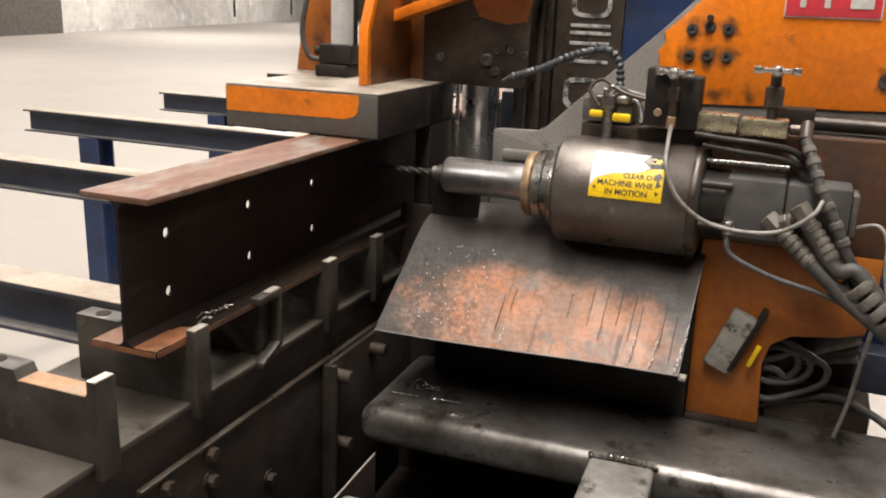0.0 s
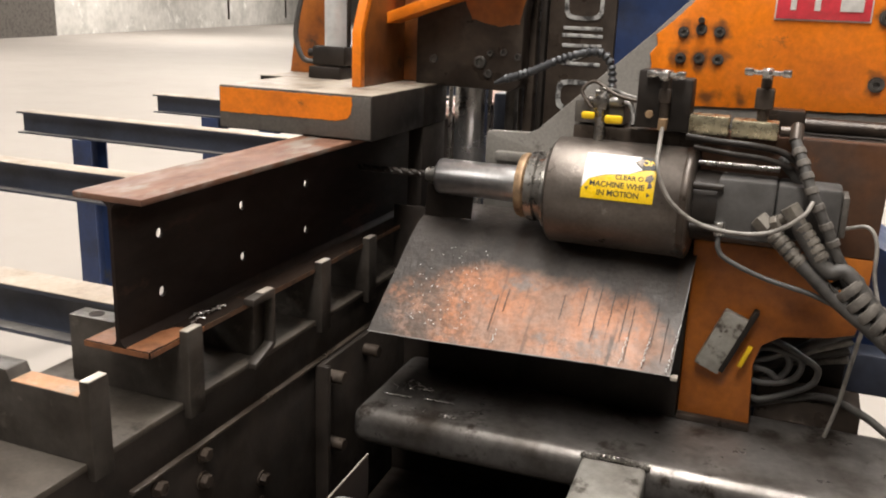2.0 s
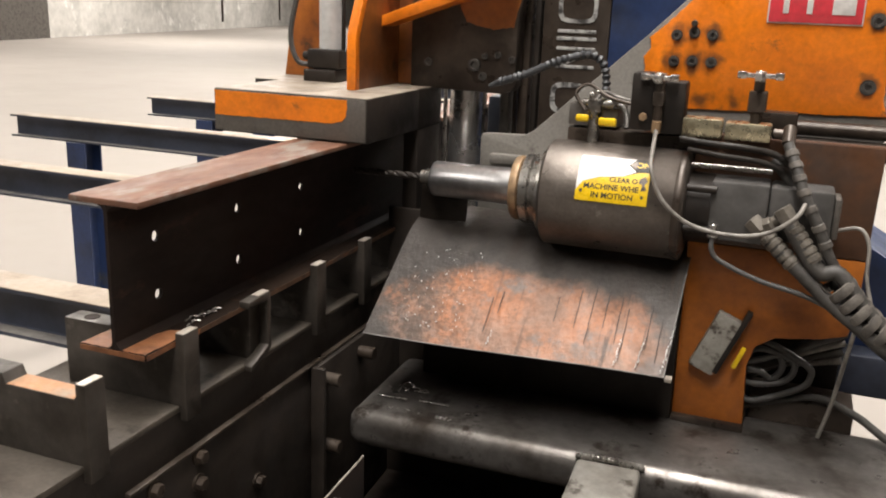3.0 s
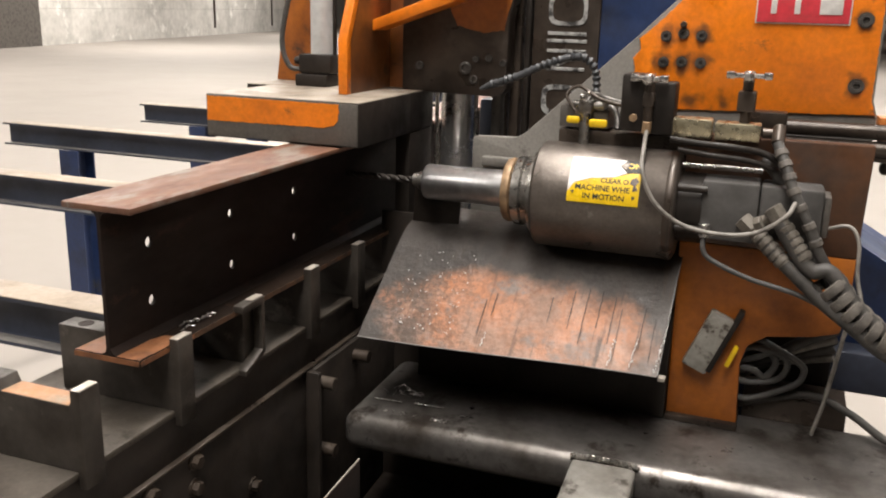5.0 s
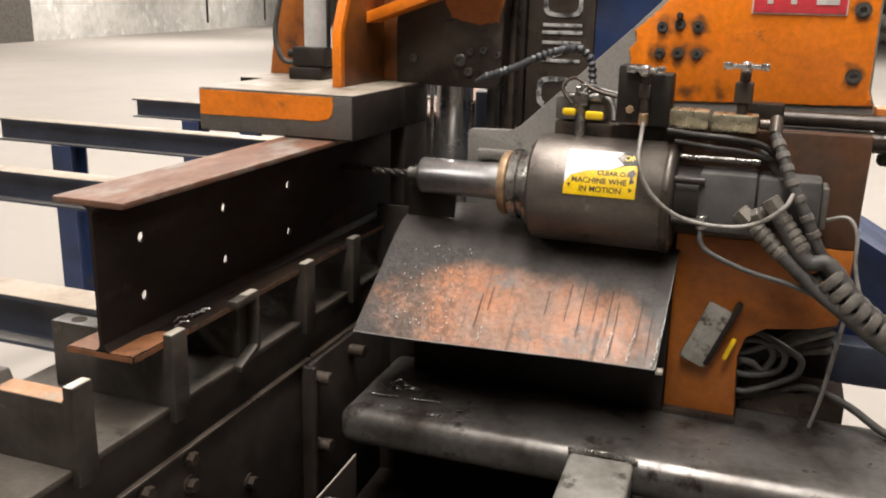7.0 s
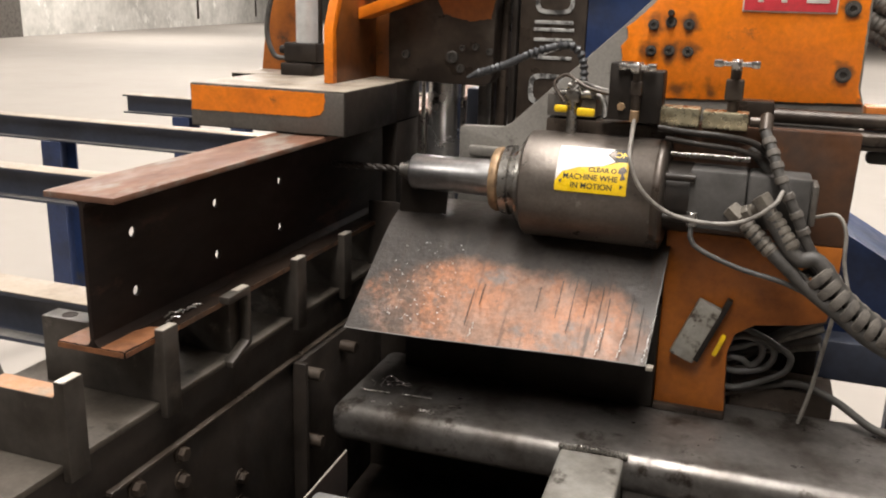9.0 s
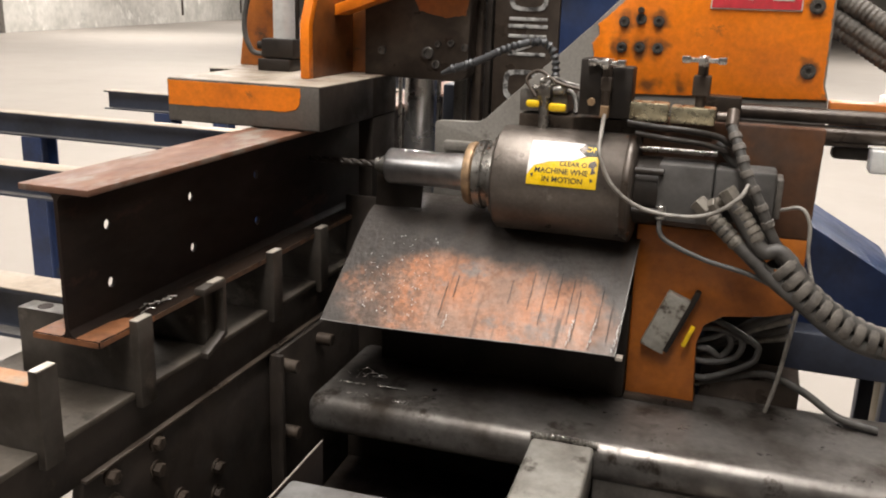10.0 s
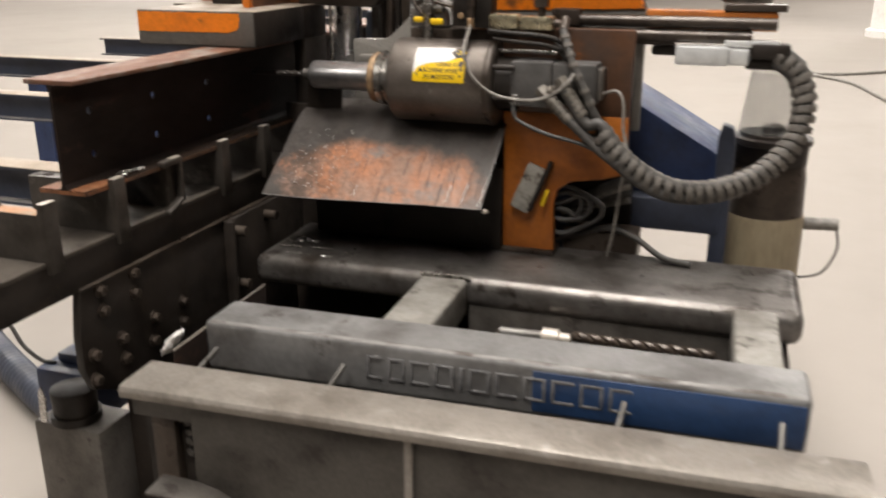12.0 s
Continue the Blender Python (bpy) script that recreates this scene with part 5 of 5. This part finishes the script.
# ---- right of the machine ----
cabinet = thing("blue_cabinet", (0.9, 2.6, 0.0), "blue painted steel cabinet with a sloping top on posts", "cabinet")
part("body", prism([(0.64, 1.235), (1.045, 1.005), (1.045, 0.845), (0.64, 0.845)], "y", 2.44, 2.80, 0.004), M["blue"], cabinet)
part("cross_bar", box(0.625, 1.060, 2.34, 2.42, 0.785, 0.885, 0.006), M["navy"], cabinet)
part("post", prism([(1.035, 0.0), (1.085, 0.0), (1.085, 1.06), (1.075, 1.11), (1.045, 1.12), (1.035, 1.08)], "y", 2.345, 2.400, 0.003), M["navy"], cabinet)
part("post", box(0.63, 0.69, 2.72, 2.78, 0, 0.845, 0.004), M["navy"], cabinet)
part("post", box(1.035, 1.085, 2.72, 2.78, 0, 0.845, 0.004), M["navy"], cabinet)
tank = thing("filter_tank", (1.19, 2.65, 0.0), "stained beige cylinder tank with a black cap", "tank")
part("body", lathe((1.19, 2.65, 0.03), "z", [(0, 0.118), (0.01, 0.126), (0.74, 0.126), (0.76, 0.122)], 40), M["tank"], tank)
part("base_ring", lathe((1.19, 2.65, 0.0), "z", [(0, 0.13), (0.03, 0.13)], 40), M["black"], tank)
part("shoulder", lathe((1.19, 2.65, 0.7905), "z", [(0, 0.120), (0.12, 0.116), (0.164, 0.108)], 40), M["greasy"], tank)
cap = part("cap", lathe((1.19, 2.65, 0.955), "z", [(0, 0.112), (0.060, 0.114), (0.063, 0.122), (0.082, 0.122), (0.085, 0.10), (0.095, 0.098)], 40), M["black"], tank, "black screw cap")
part("knob", lathe((1.19, 2.65, 1.050), "z", [(0, 0.035), (0.02, 0.033), (0.028, 0.02)], 24), M["black"], cap)
part("clear_cover", lathe((1.165, 2.65, 1.0505), "z", [(0, 0.082), (0.10, 0.070), (0.19, 0.058), (0.19, 0.055), (0.10, 0.067), (0.002, 0.079)], 32), M["clear"], tank, "clear plastic cover over the cap")
part("outlet", rod((1.31, 2.65, 0.76), (1.42, 2.65, 0.765), 0.021, 20), M["grey_plastic"], tank)
part("drain_wire", hose([(1.415, 2.65, 0.75), (1.425, 2.65, 0.68), (1.39, 2.65, 0.60), (1.33, 2.65, 0.575), (1.31, 2.65, 0.58)], 0.004), M["rubber"], tank)

coil = thing("black_hoses", (0.72, 2.25, 0.745), "black rubber hoses curled under the orange gusset", "hoses")
for k in range(4):
    d = 0.022 * k
    part("hose", hose([(0.60, 2.22 + d, 0.86 - d * 0.8), (0.66, 2.22 + d, 0.885 - d * 0.5), (0.72, 2.23 + d, 0.93 - d), (0.80, 2.28, 0.955 - d)], 0.012 - 0.0015 * (k % 2)), M["grey_plastic"] if k % 2 else M["rubber"], coil)
part("hose", hose([(0.60, 2.19, 0.775), (0.68, 2.20, 0.800), (0.76, 2.20, 0.82), (0.84, 2.18, 0.80), (0.92, 2.15, 0.762), (1.0, 2.13, 0.755)], 0.009), M["rubber"], coil)
part("hose", hose([(0.80, 2.10, 1.02), (0.79, 2.11, 0.93), (0.78, 2.12, 0.84), (0.765, 2.13, 0.757)], 0.0045), M["grey_plastic"], coil)
for top, out, low in ((0.945, 0.735, 0.800), (0.925, 0.700, 0.840), (0.900, 0.675, 0.870)):
    mid = (top + low) / 2
    part("hose", hose([(0.590, 2.17, top - 0.012), (0.63, 2.175, top), (out - 0.012, 2.18, mid + 0.028), (out, 2.18, mid), (out - 0.02, 2.18, mid - 0.03), (0.63, 2.175, low), (0.590, 2.17, low + 0.004)], 0.0075, 10), M["motor"], coil, "dark grey looped hose")
part("base_box", box(0.615, 0.838, 2.205, 2.32, 0.70, 0.80, 0.006), M["greasy"], coil, "grey box behind the tube")
# black sheet added behind the hoses as the shade under the gusset
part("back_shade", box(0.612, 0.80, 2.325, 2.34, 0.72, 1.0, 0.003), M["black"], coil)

# ---- loose things in the base ----
spare = thing("spare_drill", (0.9, 1.80, 0.64), "used twist drill with a light collet lying in the trough", "twist drill")
part("collet", lathe((0.655, 1.792, 0.630), "x", [(0, 0.020), (0.003, 0.024), (0.045, 0.024), (0.048, 0.016), (0.075, 0.016), (0.078, 0.012)], 24), M["worn_bright"], spare)
part("shank", rod((0.54, 1.788, 0.628), (0.655, 1.792, 0.630), 0.014, 16), M["steel"], spare)
bit = twist_drill(0.0, 0.37, 0.013, 0.07, 110)
turned(bit, Matrix.Translation((1.103, 1.815, 0.632)) @ Matrix.Rotation(math.pi, 4, "Z") @ Matrix.Translation((0, -AY, -AZ)))
part("flute", bit, M["greasy"], spare)
part("rest", box(0.52, 1.12, 1.77, 1.8355, 0.58, 0.616, 0.003), M["greasy"], spare)

jack = thing("levelling_jack", (-0.42, 1.25, 0.0), "grey steel levelling jack post with a black screw", "jack post")
part("post", box(-0.520, -0.318, 1.20, 1.33, 0.0, 0.475, 0.008), M["plate"], jack)
part("screw", lathe((-0.425, 1.25, 0.475), "z", [(0, 0.062), (0.02, 0.062), (0.02, 0.054), (0.085, 0.056), (0.09, 0.045)], 24), M["black"], jack)
part("strap", prism([(-0.497, 0.476), (-0.475, 0.476), (-0.470, 0.545), (-0.480, 0.575), (-0.490, 0.56)], "y", 1.20, 1.204, 0.001), M["zinc"], jack)
solo("blue_motor", join(box(-0.70, -0.53, 1.40, 1.62, 0.33, 0.50, 0.012), box(-0.66, -0.57, 1.45, 1.57, 0.5005, 0.53, 0.006), box(-0.64, -0.60, 1.48, 1.54, 0.0, 0.33, 0.004)), M["blue"], (-0.61, 1.5, 0.0), "dark blue drive motor under the conveyor rail", "motor")
solo("motor_cable", hose([(-0.80, 1.42, 0.64), (-0.775, 1.42, 0.60), (-0.745, 1.42, 0.55), (-0.70, 1.43, 0.51), (-0.66, 1.44, 0.502)], 0.006), M["rubber"], (-0.75, 1.42, 0.5), "black cable running to the drive motor", "cable")
solo("floor_hose", hose([(-2.3, 2.55, 0.062), (-1.75, 2.2, 0.062), (-1.30, 1.95, 0.062), (-0.98, 1.80, 0.062), (-0.72, 1.72, 0.062)], 0.06, 20, 10, 0.002, 0.03), M["navy"], (-1.4, 2.0, 0.0), "thick blue-grey hose lying on the floor", "hose")

rng = random.Random(4)
chips = []
for _ in range(12):
    x, y = rng.uniform(-0.20, -0.12), rng.uniform(1.955, 2.01)
    pts = [(x, y, 0.749)]
    a, n = rng.uniform(0, math.tau), rng.randint(3, 6)
    for _k in range(n):
        a += rng.uniform(-0.9, 0.9)
        x, y = x + 0.008 * math.cos(a), y + 0.008 * math.sin(a)
        pts.append((x, y, 0.749 + rng.uniform(0, 0.006)))
    chips.append(hose(pts, 0.0011, 5, 3))
for x0, y0, x1, y1 in ((-0.20, 1.925, -0.13, 1.93), (-0.10, 1.935, -0.03, 1.94), (0.02, 1.915, 0.035, 1.922)):
    chips.append(hose([(x0 + (x1 - x0) * k / 8, y0 + (y1 - y0) * k / 8 + 0.002 * (-1) ** k, 0.750 + 0.002 * (k % 2)) for k in range(9)], 0.0016, 6, 3))
for _ in range(22):
    x = rng.uniform(-0.16, 0.0)
    chips.append(hose([(x, 1.885 + rng.uniform(-0.008, 0.008), 0.7452), (x + rng.uniform(0.002, 0.008), 1.885 + rng.uniform(-0.01, 0.01), 0.747)], 0.0012, 5, 2))
tagged(solo("metal_chips", join(*chips), M["chip"], (-0.1, 1.93, 0.745), "bright curled metal chips on the oily tube", "metal chips"), kind="stuff")
swarf = []
for k in range(5):
    x, y = -0.335 + rng.uniform(-0.012, 0.012), 1.395 + 0.018 * k
    swarf.append(hose([(x, y, 1.079), (x + 0.006, y + 0.01, 1.085), (x - 0.004, y + 0.022, 1.081), (x + 0.005, y + 0.034, 1.079)], 0.0014, 5, 4))
tagged(solo("drill_swarf", join(*swarf), M["chip"], (-0.335, 1.42, 1.077), "bright curled swarf lying on the beam's lower flange", "swarf"), kind="stuff")

# ---- far end of the hall ----
def wall_point(s, d=0.0):
    return wall_base + wall_dir * s + wall_n * d


def wall_box(s0, s1, d0, d1, z0, z1, bevel=0.0):
    """Box on the west wall: s along it, d out of it into the hall."""
    return turned(box(s0, s1, -d1, -d0, z0, z1, bevel), wall_m)


for s in (56.2, 64.5):
    solo("wall_conduit", wall_box(s, s + 0.11, 0.001, 0.09, 0.35, 8.8, 0.02), M["greasy"], wall_point(s), "dark vertical conduit on the concrete wall", "conduit", "wall conduits")
tagged(mesh_object("trim", wall_box(28, 41.5, 0.001, 0.05, 0.001, 8.9), M["plate"]), "dark stained steel door leaf in the concrete wall", "door", kind="structure")
for z in (1.25, 2.5, 3.75):
    tagged(mesh_object("trim", wall_box(41.6, 110, 0.001, 0.008, z, z + 0.02), M["seam"]), "thin horizontal seam of the concrete wall", "seam", kind="structure")
pillar = thing("hall_pillar", (3.45, 18.4, 0.0), "white painted round hall pillar with a base collar", "pillar")
part("shaft", rod((3.45, 18.4, 0.0), (3.45, 18.4, 9.0), 0.42, 32, 0.01), M["white"], pillar)
part("collar", lathe((3.45, 18.4, 0.0), "z", [(0, 0.5), (0.12, 0.5), (0.14, 0.45)], 32), M["white"], pillar)

solo("floor_cable", hose([(1.2, 12.5, 0.02), (1.6, 12.39, 0.02), (2.17, 12.42, 0.02), (2.8, 12.9, 0.02), (3.6, 13.6, 0.02)], 0.02, 8), M["grey_plastic"], (2.2, 12.4, 0.0), "grey cable lying across the hall floor", "cable")
solo("floor_cable", hose([(1.5, 12.35, 0.02), (1.81, 12.19, 0.02), (2.23, 11.55, 0.02), (2.5, 10.25, 0.02), (2.9, 9.0, 0.02)], 0.02, 8), M["grey_plastic"], (2.2, 11.5, 0.0), "grey cable curving over the hall floor", "cable")

# ---- small fittings ----
clutter = thing("pipe_fittings", (0.26, 2.10, 1.40), "small sooty pipes and fittings round the ball valve", "pipe fittings")
part("pipe", hose([(0.222, 2.115, 1.455), (0.235, 2.125, 1.47), (0.26, 2.13, 1.462), (0.29, 2.13, 1.455), (0.305, 2.13, 1.45)], 0.006, 10), M["zinc_dark"], clutter)
part("pipe", hose([(0.262, 2.125, 1.446), (0.28, 2.12, 1.44), (0.292, 2.11, 1.42), (0.295, 2.10, 1.40)], 0.007, 10), M["zinc_dark"], clutter)
part("elbow", join(rod((0.205, 2.125, 1.462), (0.24, 2.125, 1.462), 0.009, 12), rod((0.222, 2.125, 1.455), (0.222, 2.125, 1.475), 0.011, 8)), M["dull_chrome"], clutter)
part("nut", rod((0.262, 2.125, 1.438), (0.262, 2.125, 1.458), 0.011, 6), M["dull_chrome"], clutter)
part("plug", rod((0.33, 2.08, 1.43), (0.33, 2.072, 1.43), 0.009, 6), M["brass"], clutter)
# shade under the valve blocks is put into the black of these two pipes
part("pipe", hose([(0.412, 2.07, 1.392), (0.47, 2.06, 1.388), (0.54, 2.06, 1.385), (0.60, 2.07, 1.375), (0.64, 2.07, 1.35)], 0.007, 10), M["black"], clutter)
part("pipe", hose([(0.43, 2.065, 1.372), (0.50, 2.055, 1.366), (0.57, 2.06, 1.36), (0.62, 2.07, 1.345)], 0.006, 10), M["black"], clutter)
rag_pts = bmesh.new()
bmesh.ops.create_icosphere(rag_pts, subdivisions=3, radius=1.0)
for v in rag_pts.verts:
    n = noise.noise(v.co * 2.3) * 0.5
    along, across = v.co.x * 0.052 * (1 + 0.4 * n), v.co.z * 0.012 * (1 + 1.2 * n)
    v.co = Vector((-0.182 + 0.68 * along - 0.73 * across, 1.345 + v.co.y * 0.016 * (1 + n), 0.680 + 0.73 * along + 0.68 * across))
solo("white_rag", rag_pts, M["white"], (-0.182, 1.345, 0.68), "twisted white rag stuck beside the guard rail", "rag")
